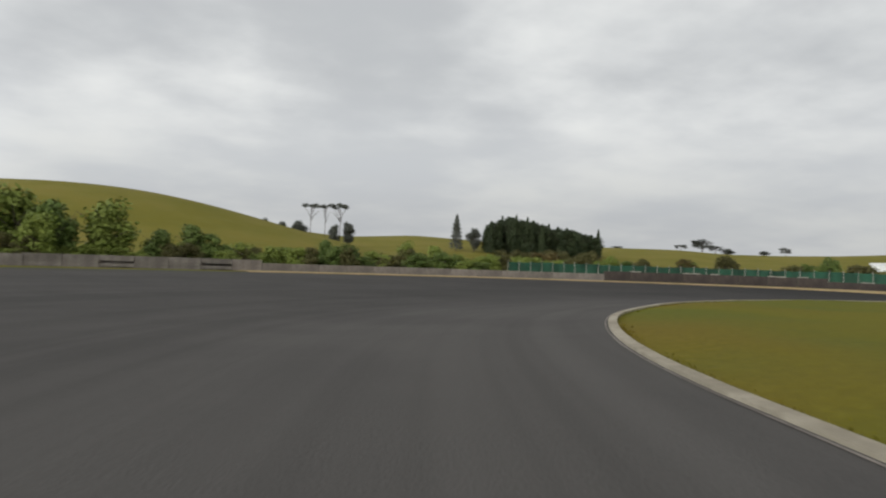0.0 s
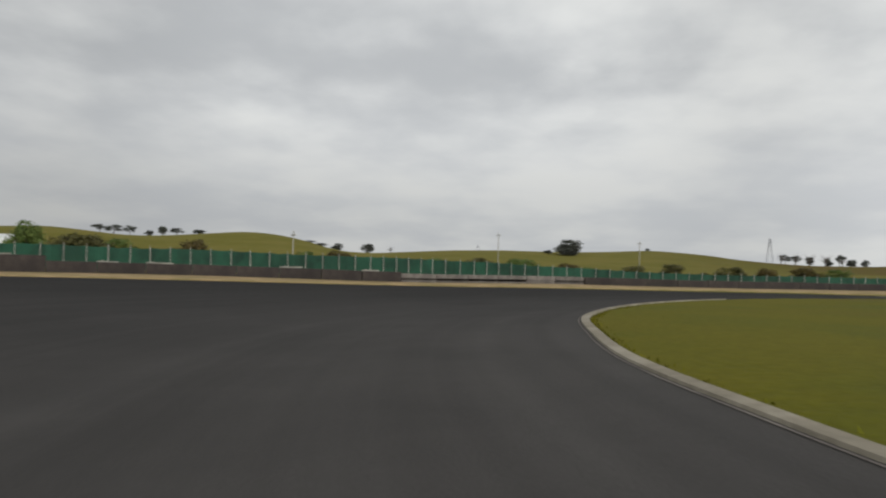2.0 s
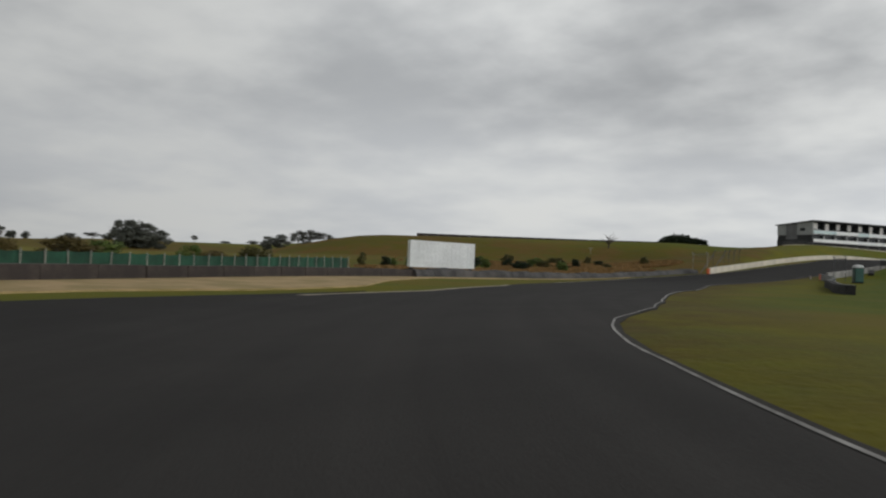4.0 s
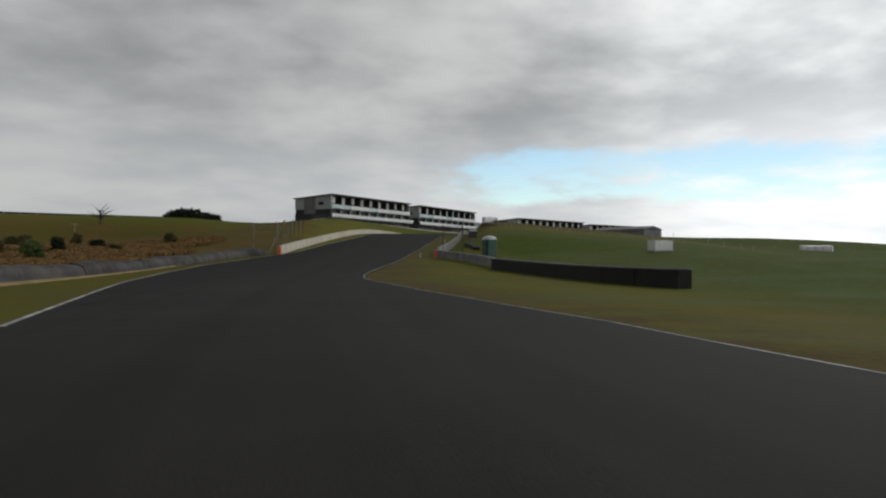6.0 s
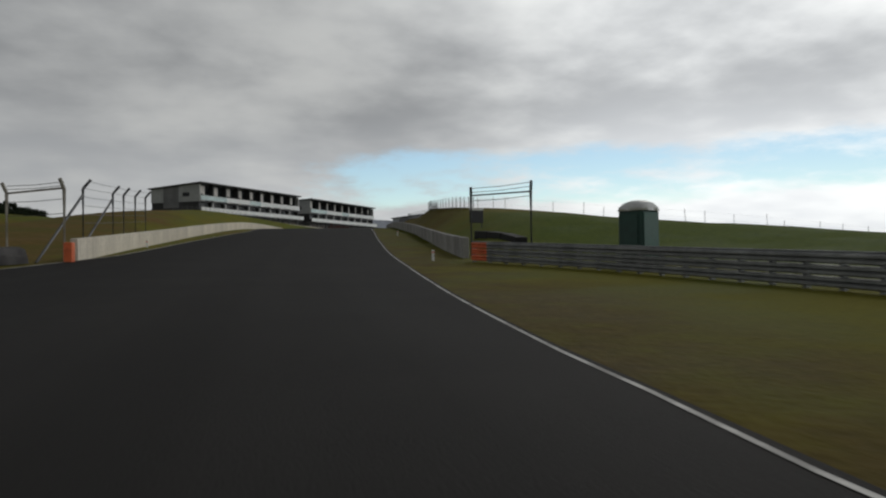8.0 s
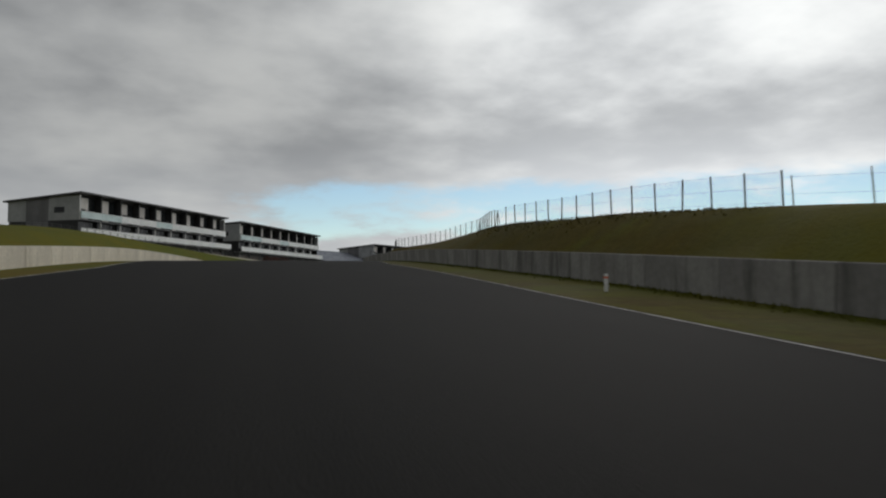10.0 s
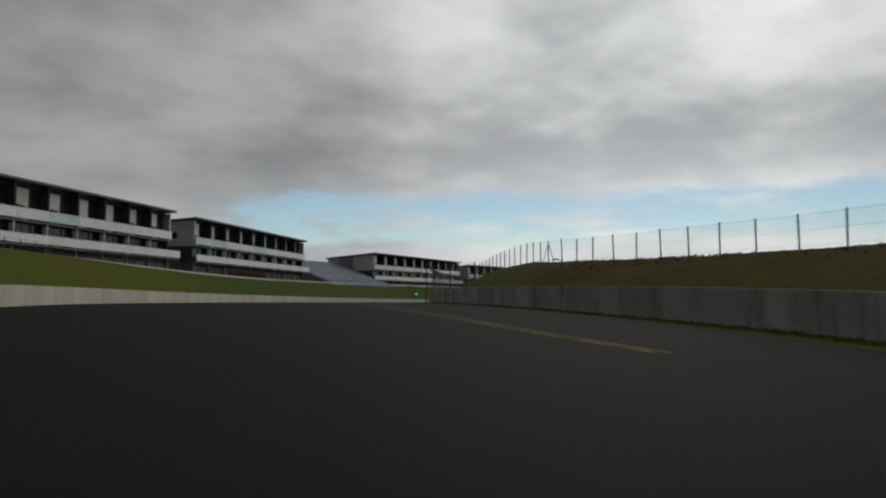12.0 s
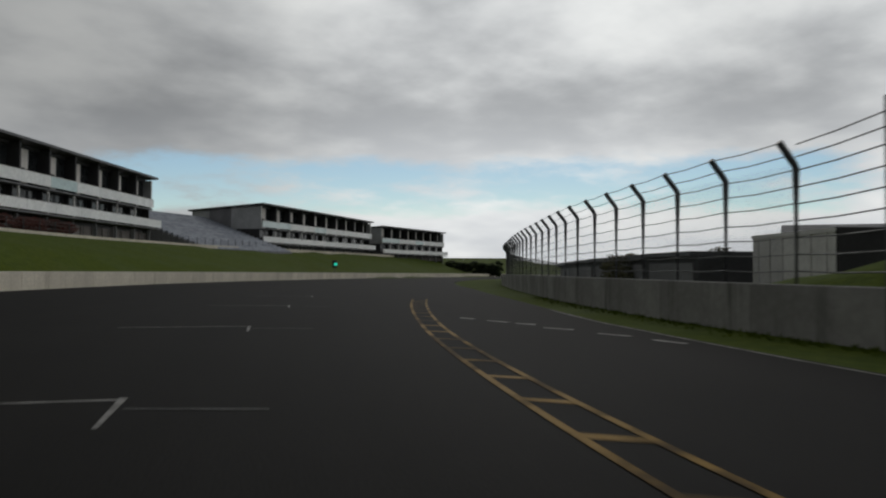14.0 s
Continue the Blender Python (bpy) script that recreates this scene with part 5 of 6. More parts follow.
ax, ay, bx, by = -83.5, 33.4, -81.7, 41.3
yaw = math.degrees(math.atan2(by - ay, bx - ax))
L = math.hypot(bx - ax, by - ay)
scr = thing("white_hoarding", "tall white boarded hoarding standing behind the run-off", "hoarding", m=pose(ax, ay, hz(ax, ay), 0, 0, yaw))
zt = 1.62 - hz(ax, ay)
zb_ = -0.72 - hz(ax, ay)
part("body", boxes((0, 0.05, zb_ + 0.03, L, 0.35, zt - 0.03)), WHITE, scr)
n = 16
for k in range(n):
    part("sheet", boxes((k * L / n + 0.004, 0.004 if k % 2 else 0.0, zb_ + 0.09, (k + 1) * L / n - 0.004, 0.049, zt - 0.08), bevel=0.003), WHITE, scr)
part("top_rail", boxes((0, -0.01, zt - 0.08, L, 0.06, zt)), WHITE, scr)
part("bottom_rail", boxes((0, -0.01, zb_, L, 0.06, zb_ + 0.09)), WHITE, scr)
for k in (0.3, L / 2, L - 0.3):
    part("foot", boxes((k - 0.08, 0.10, -0.3, k + 0.08, 0.30, zb_ + 0.03)), RUBBER, scr)

rt = polyline([(-199.0, 198.0), (-178.7, 210.5), (-150.0, 225.5), (-121.0, 236.0)], 4.0)
ret = thing("retaining_wall", "long dark timber retaining wall along the brow", "retaining wall")
for (x0, y0), (x1, y1) in zip(rt, rt[1:]):
    z0 = hz((x0 + x1) / 2, (y0 + y1) / 2)
    part("panel", boxes((0.03, -0.15, -0.6, math.hypot(x1 - x0, y1 - y0) - 0.03, 0.15, 10.42 - z0), bevel=0.03), BROWNBAR, ret, m=pose(x0, y0, z0, 0, 0, math.degrees(math.atan2(y1 - y0, x1 - x0))))
ts = thing("tyre_stack", "low row of dark tyres behind the wall", "tyre stack")
run_of_panels(ts, polyline([(-51.7, 107.0), (-51.6, 100.6)], 2.1), 0.32, 0.7, RUBBER, "belt", 0.03, rng)

# ---- long terrace buildings ----


def building(label, p0, p1, top, bays, depth, base):
    L = math.hypot(p1[0] - p0[0], p1[1] - p0[1])
    b = thing("apartment_block", label, "building", group="trackside apartment blocks", m=pose(p0[0], p0[1], base, 0, 0, math.degrees(math.atan2(p1[1] - p0[1], p1[0] - p0[0]))))
    H = top - base
    R = 1.10                                  # depth of the balconies
    f2, f1 = H - 3.25 - 1.45, H - 6.25 - 1.25  # balcony floors
    bay = L / bays
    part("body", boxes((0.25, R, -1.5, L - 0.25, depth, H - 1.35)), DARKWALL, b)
    bm = bmesh.new()
    vs = [bm.verts.new(v) for v in ((-0.6, -0.9, H - 0.28), (L + 0.5, -0.9, H - 0.28), (L + 0.5, depth + 0.6, H - 1.35), (-0.6, depth + 0.6, H - 1.35),
                                    (-0.6, -0.9, H), (L + 0.5, -0.9, H), (L + 0.5, depth + 0.6, H - 1.07), (-0.6, depth + 0.6, H - 1.07))]
    for f in ((3, 2, 1, 0), (4, 5, 6, 7), (0, 1, 5, 4), (1, 2, 6, 5), (2, 3, 7, 6), (3, 0, 4, 7)):
        bm.faces.new([vs[i] for i in f])
    part("roof", bm, ROOF, b)
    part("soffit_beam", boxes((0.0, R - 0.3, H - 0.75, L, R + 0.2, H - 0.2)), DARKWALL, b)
    # end walls: pale upper part, grey panel, charcoal foot
    for x0, x1 in ((-0.05, 0.24), (L - 0.24, L + 0.05)):
        part("end_wall", boxes((x0, -0.1, f2 - 0.15, x1, depth * 0.42, H - 0.55)), ENDWALL, b)
        part("corner_trim", boxes((x0 - 0.02, -0.14, f2 - 0.15, x1 + 0.02, -0.104, H - 0.55)), PALEWALL, b)
        part("end_wall", boxes((x0, depth * 0.42, f2 - 1.6, x1, depth * 0.74, H - 0.9)), CLAD, b)
        part("end_wall", boxes((x0, depth * 0.74, f2 - 0.15, x1, depth, H - 1.15)), ENDWALL, b)
        part("end_foot", boxes((x0 + 0.01, 0.2, -1.5, x1 - 0.01, depth * 0.42, f2 - 0.15)), DARKWALL, b)
        part("end_foot", boxes((x0 + 0.01, depth * 0.42, -1.5, x1 - 0.01, depth, f2 - 1.6 if x0 < 1 else f2 - 0.15)), DARKWALL, b)
        if bays == 9:
            part("window", boxes((x0 - 0.02 if x0 < 1 else x1 - 0.02, depth * 0.20, f2 + 1.2, x0 + 0.02 if x0 < 1 else x1 + 0.02, depth * 0.34, f2 + 2.2)), WINDOW, b)
    for z0, ext in ((f2, 0.0), (f1, 0.6)):
        part("floor_slab", boxes((-ext, -0.30 - ext, z0 - 0.16, L + ext * 2.4, R, z0)), CLAD, b)
    # balcony fronts: white sheets, some glazed
    for z0, ext, tall, lo2 in ((f2, 0.0, 1.42, 0.18), (f1, 0.6, 1.22, 0.12)):
        for k in range(bays):
            x0, x1 = k * bay + (0 if k else -ext), (k + 1) * bay + (0 if k < bays - 1 else ext * 2.4)
            glazed = z0 == f2 and (k < 2 or k == 4)
            bf = part("balcony_front", boxes((x0 + 0.015, -0.45 - ext, z0 + lo2, x1 - 0.015, -0.37 - ext, z0 + tall - 0.06)), BALGLASS if glazed else BALCONY, b, "pale green glazed balcony front" if glazed else "")
            part("rail", boxes((x0 + 0.015, -0.48 - ext, z0 + tall - 0.06, x1 - 0.015, -0.34 - ext, z0 + tall)), PALEWALL, bf)
    for k in range(bays + 1):
        x0 = min(max(k * bay, 0.30), L - 0.30)
        if 0 < k < bays:
            # dividers turned from the sun: their shade put into a dark colour
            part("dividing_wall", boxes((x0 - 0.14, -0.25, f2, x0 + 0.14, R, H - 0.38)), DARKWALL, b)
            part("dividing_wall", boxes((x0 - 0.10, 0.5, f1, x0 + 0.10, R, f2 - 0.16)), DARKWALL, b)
            part("column", boxes((x0 - 0.09, -0.2, f1, x0 + 0.09, 0.0, f2 - 0.22)), PALEWALL, b)
        part("ground_column", boxes((x0 - 0.12, -0.1, -1.5, x0 + 0.12, 0.3, f1 - 0.22)), CLAD, b)
    for k in range(bays):
        # upper storey: pale back wall, dark sliding door beside the far divider
        lo_, hi_ = f2 + 0.02, H - 0.76
        part("back_wall", boxes((k * bay + 0.15, R - 0.06, lo_, k * bay + bay * 0.64, R - 0.004, hi_)), BACKWALL, b)
        w = part("window", boxes((k * bay + bay * 0.64 + 0.01, R - 0.03, lo_, (k + 1) * bay - 0.15, R - 0.004, hi_)), WINDOW, b)
        part("frame", boxes((k * bay + bay * 0.64 + 0.01, R - 0.07, lo_, k * bay + bay * 0.64 + 0.07, R - 0.031, hi_)), CLAD, w)
        # lower storey: dark glass
        lo_, hi_ = f1 + 0.05, f2 - 0.35
        w = part("window", boxes((k * bay + 0.5, R - 0.03, lo_, (k + 1) * bay - 0.5, R - 0.004, hi_)), WINDOW, b)
        part("frame", boxes((k * bay + bay / 2 - 0.05, R - 0.07, lo_, k * bay + bay / 2 + 0.05, R - 0.031, hi_)), CLAD, w)
        for h2 in (0, 1):
            part("partition", boxes((k * bay + h2 * bay / 2 + 0.14, 0.5, -0.2, k * bay + (h2 + 1) * bay / 2 - 0.14, 0.6, f1 - 0.75)), PARTITION, b)
        # dark balcony furniture shows over the front
        if (k * 7) % 9 < 6:
            s0 = k * bay + bay * (0.22 + 0.05 * (k % 3))
            part("chair_back", boxes((s0, 0.7, f2 + 0.5, s0 + 0.55, 0.76, f2 + 1.95), bevel=0.02), RUBBER, b)
            part("chair_back", boxes((s0 + 0.75, 0.75, f2 + 0.5, s0 + 1.25, 0.81, f2 + 1.9), bevel=0.02), RUBBER, b)
            part("handrail", boxes((s0 - 0.2, 0.3, f2 + 1.64, s0 + bay * 0.42, 0.34, f2 + 1.69)), RUBBER, b)
    return b


building("three-storey grey apartment block with white balconies on a terrace", (-73.4, 250.6), (-45.8, 287.4), 19.35, 9, 15.0, 9.4)
building("three-storey apartment block with white balcony bands above the bank", (-41.5, 294.7), (-13.1, 333.9), 19.3, 9, 15.0, 9.4)
building("grey apartment block with white balconies beyond the grandstand", (11.1, 353.0), (54.4, 387.2), 18.3, 10, 15.0, 9.0)
building("grey apartment block with white balconies at the end of the row", (58.5, 388.5), (92.3, 407.1), 17.5, 8, 14.0, 8.6)

# grandstand between the blocks
gs = thing("grandstand", "grey-blue raked grandstand seating between the blocks", "grandstand", m=pose(-10.5, 336.5, 8.9, 0, 0, math.degrees(math.atan2(353.0 - 333.9, 11.1 + 13.1))))
for k in range(20):
    y0 = -7.0 + k * 0.95
    tier = part("tier", boxes((0.5, y0, -1.8, 27.5, y0 + 0.95, 0.1 + k * 0.34)), CLAD, gs)
    part("bench", boxes((0.8, y0 + 0.25, 0.1 + k * 0.34, 27.2, y0 + 0.7, 0.42 + k * 0.34), bevel=0.04), SEATS, tier)

# red flax in front of the second block
# terrace edge, railing and shrubs of reddish flax
tp = beside(13.0, 20.5, 30.0, 2.6)
te = thing("terrace_kerb", "pale concrete terrace edge above the grass bank", "kerb", kind="structure")
run_of_panels(te, tp, 0.28, 0.3, PALECRETE)
tf = thing("terrace_fence", "low dark wire fence along the terrace edge", "fence")
bm = tube([(0, 0, -0.1), (0, 0, 1.15)], 0.04, 6)
tpost = bpy.data.meshes.new("post")
bm.to_mesh(tpost)
bm.free()
tpost.materials.append(POST)
tz = height(tp[:, 0], tp[:, 1])
for (x, y), z in zip(tp, tz):
    put("post", tpost, tf, pose(x, y, z + 0.2))
for h in (0.6, 1.0, 1.3):
    part("cable", tube([(x, y, z + h) for (x, y), z in zip(tp, tz)], 0.012, 4), WIRE, tf)

# green start light on a post
sx, sy = 9.1, 318.0
sl = thing("signal_light", "black signal board with a lit green lamp on a post", "signal light", m=pose(sx, sy, hz(sx, sy), 0, 0, 35))
part("post", tube([(0, 0.1, -0.3), (0, 0.1, 6.0 - hz(sx, sy))], 0.06, 6), POST, sl)
zz = 6.7 - hz(sx, sy)
part("board", boxes((-0.55, 0.0, zz - 0.55, 0.55, 0.25, zz + 0.55), bevel=0.05), RUBBER, sl)
for s in (-0.24, 0.24):
    bm = bmesh.new()
    bmesh.ops.create_cone(bm, cap_ends=True, segments=14, radius1=0.2, radius2=0.17, depth=0.12, matrix=Matrix.Translation((s, -0.06, zz)) @ Matrix.Rotation(radians(90), 4, "X"))
    part("lens", bm, SIGNAL, sl, "lit green lens")

# pit buildings behind the fence
pb = thing("pit_shed", "grey corrugated gabled shed behind the debris fence", "shed", m=pose(14.6, 253.0, 4.8, 0, 0, -60))
part("wall", boxes((0, 0, -0.5, 20, 9, 4.1)), CLAD, pb)
bm = bmesh.new()
vs = [bm.verts.new(v) for v in ((-0.4, -0.4, 4.1), (20.4, -0.4, 4.1), (20.4, 9.4, 4.1), (-0.4, 9.4, 4.1), (-0.4, 4.5, 5.2), (20.4, 4.5, 5.2))]
for f in ((3, 2, 1, 0), (0, 1, 5, 4), (2, 3, 4, 5), (0, 4, 3), (1, 2, 5)):
    bm.faces.new([vs[i] for i in f])
part("roof", bm, ROOF, pb)
for k in range(10):
    part("sheet", boxes((k * 2.0 + 0.03, -0.05, -0.3, k * 2.0 + 1.97, -0.004, 4.0)), CLAD, pb)
# container: pale side to the track; shade inside open end as dark panel
db = thing("storage_container", "pale grey storage container with a dark panel standing for the shaded open end", "container", m=pose(-15.2, 235.4, 5.1, 0, 0, 55))
part("body", boxes((0.12, -2.4, 0.0, 6.0, -0.06, 2.5)), CLAD, db)
for k in range(12):
    part("sheet", boxes((0.1 + k * 0.49, -0.06, 0.12, 0.53 + k * 0.49, 0.0 if k % 2 else -0.025, 2.42)), PALEWALL, db)
part("top_rail", boxes((0.0, -0.1, 2.42, 6.0, 0.03, 2.56)), PALEWALL, db)
part("end_frame", boxes((-0.02, -2.46, 2.4, 0.12, 0.0, 2.58)), DARKWALL, db)
part("open_end", boxes((0.0, -2.4, 0.0, 0.118, -0.08, 2.4)), DARKWALL, db, "dark panel standing for the shaded open end")
part("foot", boxes((0.1, -2.3, -1.2, 5.9, -0.1, 0.0)), CONCRETE, db)
# low garages along the pit lane
gp = beside(14.98, 17.9, ([14.98, 16.0, 18.0], [-16.2, -19.0, -24.5]), 6.5)
for (x0, y0), (x1, y1) in zip(gp, gp[1:]):
    z0 = hz(x0, y0)
    L = math.hypot(x1 - x0, y1 - y0) - 0.02
    ga = thing("pit_garage", "low dark grey pit garage behind the debris fence", "garage", group="pit garages", m=pose(x0, y0, z0, 0, 0, math.degrees(math.atan2(y1 - y0, x1 - x0))))
    part("wall", boxes((0, -5.0, -0.6, L, 0, 1.8)), DARKWALL, ga)
    part("roof", boxes((0, -5.3, 1.8, L, 0.35, 2.0)), ROOF, ga)
    part("door", boxes((0.5, 0.004, 0.0, L - 0.5, 0.06, 1.5)), CLAD, ga)
ls = thing("street_lamp", "thin grey street lamp with a slanting arm", "street lamp", m=pose(-13.3, 227.3, hz(-13.3, 227.3) + 0.35, 0, 0, -60))
part("pole", tube([(0, 0, -0.8), (0, 0, 2.4)], 0.06, 6, 0.045), POST, ls)
part("arm", tube([(0, 0, 2.35), (-0.9, 0, 2.75)], 0.035, 6), POST, ls)
part("lamp_head", boxes((-1.5, -0.12, 2.72, -0.85, 0.12, 2.86), bevel=0.03), GALV, ls)

# ---- poles ----
for x, y, z1, r in ((-82.0, -43.0, 2.5, 0.07), (-143.0, -25.0, 5.3, 0.085), (-180.0, 6.0, 5.6, 0.11), (-128.0, 190.0, 6.5, 0.08)):
    z0 = hz(x, y)
    po = thing("power_pole", "pale timber power pole with a cross arm", "pole", group="power poles", m=pose(x, y, z0, 0, 0, 30))
    part("pole", tube([(0, 0, -0.4), (0, 0, z1 - z0)], r, 7, r * 0.7), PALEPOST, po)
    part("cross_arm", boxes((-0.8, -0.05, z1 - z0 - 0.45, 0.8, 0.05, z1 - z0 - 0.33)), PALEPOST, po)
for x, y, z1 in ((-408.0, 114.0, 16.9), (-532.0, -47.0, 12.5)):
    z0 = hz(x, y)
    H = z1 - z0
    py_ = thing("pylon", "grey lattice power pylon on the far hill", "pylon", group="pylons", m=pose(x, y, z0))
    for sx_ in (-1, 1):
        for sy_ in (-1, 1):
            part("leg", tube([(sx_ * 1.5, sy_ * 1.5, -0.5), (sx_ * 0.3, sy_ * 0.3, H)], 0.10, 4), POST, py_)
    for k, w in ((0.7, 2.6), (0.82, 2.2), (0.93, 1.7)):
        part("arm", boxes((-w, -0.1, H * k, w, 0.1, H * k + 0.2)), POST, py_)

# ---- trees and scrub ----
CROWNS = {}


def crown_mesh(kind, variant, mat):
    key = (kind, variant, mat.name)
    if key in CROWNS:
        return CROWNS[key]
    r = random.Random(hash((len(kind), variant, ord(kind[0]))) % 9999)
    vs, fs = [], []

    def leaf(p, s, n):
        q = Vector((r.gauss(0, 1), r.gauss(0, 1), r.gauss(0, 0.7))).normalized() * 0.6 + n * 0.8
        q = q.to_track_quat("Z", "Y") @ Euler((0, 0, r.uniform(0, 6.28))).to_quaternion()
        a, b = s * r.uniform(0.6, 1.2), s * r.uniform(0.35, 0.7)
        k = len(vs)
        for u, v in ((-a, 0), (0, -b), (a, 0), (0, b)):
            vs.append(p + q @ Vector((u, v, 0.12 * s * (abs(u) > 0))))
        fs.append((k, k + 1, k + 2, k + 3))

    if kind == "conifer":
        for i in range(1500):
            h = r.random() ** 0.8
            w = 0.5 * (1.02 - h) ** 0.75 * (0.75 + 0.25 * math.sin(h * 55)) * r.uniform(0.6, 1.08)
            a = r.uniform(0, 6.28)
            n = Vector((math.cos(a), math.sin(a), -0.1))
            leaf(Vector((n.x * w, n.y * w, 0.06 + 0.94 * h)), 0.045, n)
    elif kind == "umbrella":
        lobes = [(r.uniform(-0.32, 0.32), r.uniform(-0.32, 0.32), r.uniform(0.88, 0.97), r.uniform(0.09, 0.17)) for _ in range(7)]
        for i in range(420):
            x, y, z, s = lobes[i % 7]
            n = Vector((r.gauss(0, 1), r.gauss(0, 1), r.gauss(0, 1))).normalized()
            leaf(Vector((x, y, z)) + Vector((n.x * s, n.y * s, n.z * s * 0.22)) * r.uniform(0.5, 1.1), 0.03, n)
    elif kind == "canopy":
        lobes = [(r.uniform(-0.36, 0.36), r.uniform(-0.30, 0.30), r.uniform(0.40, 0.86), r.uniform(0.11, 0.21)) for _ in range(13)]
        for i in range(1800):
            x, y, z, s = lobes[i % 13]
            n = Vector((r.gauss(0, 1), r.gauss(0, 1), r.gauss(0, 1))).normalized()
            leaf(Vector((x, y, z)) + Vector((n.x * s, n.y * s, n.z * s * 0.8)) * r.uniform(0.4, 1.1), 0.034, n)
    elif kind == "bare":
        pass
    else:
        spread, low, count = {"round": (0.30, 0.22, 26), "bush": (0.34, 0.12, 26), "tall": (0.22, 0.12, 34)}[kind]
        lobes = []
        for _ in range(count):
            h = r.uniform(low, 0.84)
            k = math.sin(min(1, (h - low) / (0.9 - low)) * math.pi * 0.80 + 0.45)
            a = r.uniform(0, 6.28)
            w = spread * k * r.uniform(0.3, 1.0)
            lobes.append((math.cos(a) * w, math.sin(a) * w, h, r.uniform(0.09, 0.17)))
        for i in range(3600):
            x, y, z, s = lobes[i % count]
            n = Vector((r.gauss(0, 1), r.gauss(0, 1), r.gauss(0, 1))).normalized()
            leaf(Vector((x, y, z)) + n * s * r.uniform(0.45, 1.15), 0.034, n)
    CROWNS[key] = mesh_of("crown", vs, fs, mat)
    return CROWNS[key]


TRUNKS = {}


def trunk_mesh(kind):
    if kind in TRUNKS:
        return TRUNKS[kind]
    r = random.Random(len(kind))
    top = {"conifer": 0.9, "umbrella": 0.86, "canopy": 0.72, "bare": 0.55}.get(kind, 0.55)
    bm = tube([(0, 0, -0.06), (0.01, 0.0, top * 0.5), (0.0, 0.015, top)], 0.028 if kind != "umbrella" else 0.02, 7, 0.008)
    limbs = {"conifer": 0, "umbrella": 7, "canopy": 8, "bare": 26}.get(kind, 8)
    for i in range(limbs):
        a, h = r.uniform(0, 6.28), r.uniform(0.55, 0.98) * top if kind != "bare" else r.uniform(0.3, 1.0) * top
        l = r.uniform(0.2, 0.36)
        e = (math.cos(a) * l, math.sin(a) * l, min(0.97, h + l * r.uniform(0.5, 1.2)))
        b2 = tube([(0, 0, h), (e[0] * 0.5, e[1] * 0.5, h + (e[2] - h) * 0.6), e], 0.012, 5, 0.003)
        me = bpy.data.meshes.new("tmp")
        b2.to_mesh(me)
        b2.free()
        bm.from_mesh(me)
        bpy.data.meshes.remove(me)
    me = bpy.data.meshes.new("trunk")
    bm.to_mesh(me)
    bm.free()
    me.materials.append(BARK)
    TRUNKS[kind] = me
    return me


def tree(kind, x, y, tall, wide, mat, label, category="tree", group="", variant=0, turn=0.0, sink=0.0):
    """Width is across the crown; the meshes are one unit high."""
    ob = thing({"bush": "bush"}.get(kind, "tree"), label, category, group)
    unit = {"conifer": 0.95, "umbrella": 0.9, "canopy": 0.95, "bare": 0.7, "round": 0.84, "bush": 0.9, "tall": 0.66}[kind]
    ob.matrix_basis = pose(x, y, hz(x, y) - sink, 0, 0, turn) @ Matrix.Diagonal((wide / unit, wide / unit, tall, 1))
    put("trunk", trunk_mesh(kind), ob)
    if kind != "bare":
        put("crown", crown_mesh(kind, variant, mat), ob)
    return ob


def upto(kind, x, y, top, wide, mat, label, **more):
    """A tree whose crown ends at the height top."""
    return tree(kind, x, y, max(1.2, (top - hz(x, y)) * 1.03), wide, mat, label, **more)


# pine grove
grove = random.Random(11)
for i in range(58):
    f = i / 57
    a = radians(np.interp(f, [0, 1], [-157.0, -148.0]))
    far_ = 288 + grove.uniform(0, 26)
    x, y = -3 + math.sin(a) * far_ + grove.uniform(-1, 1), -7 + math.cos(a) * far_
    top = np.interp(f, [0, 0.08, 0.2, 0.4, 0.6, 0.85, 1.0], [17.0, 20.3, 21.6, 20.6, 18.4, 15.4, 13.2]) * far_ / 300 + grove.uniform(-1.6, 0.5)
    upto("tall" if i % 3 else "conifer", x, y, top, grove.uniform(6.0, 8.5) if i % 3 else grove.uniform(4.6, 6.0), LEAF_PINE, "dark green pine in a dense grove on the pasture", group="pine grove", variant=i % 3, turn=i * 47)
upto("conifer", -161.0, -259.0, 16.2, 4.4, LEAF_PINE, "slim dark pine at the end of the grove", group="pine grove", variant=1)
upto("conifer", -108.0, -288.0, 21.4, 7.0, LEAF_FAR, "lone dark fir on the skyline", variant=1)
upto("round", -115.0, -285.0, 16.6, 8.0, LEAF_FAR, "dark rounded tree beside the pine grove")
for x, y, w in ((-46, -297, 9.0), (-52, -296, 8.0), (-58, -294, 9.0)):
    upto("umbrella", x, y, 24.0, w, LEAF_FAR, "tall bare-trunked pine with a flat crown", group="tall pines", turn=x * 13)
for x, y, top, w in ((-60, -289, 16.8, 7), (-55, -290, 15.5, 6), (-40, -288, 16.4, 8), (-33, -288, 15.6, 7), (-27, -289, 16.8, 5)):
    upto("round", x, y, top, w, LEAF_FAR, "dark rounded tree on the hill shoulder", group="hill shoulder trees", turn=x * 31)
for i in range(16):
    tree("bush", -44 - i * 1.0 + grove.uniform(-1.5, 1.5), -97 + grove.uniform(-6, 6), grove.uniform(2.6, 4.4), grove.uniform(3.4, 5.2), LEAF_OLIVE, "olive scrub in front of the pine grove", "bush", "grove scrub", i % 3, i * 33)
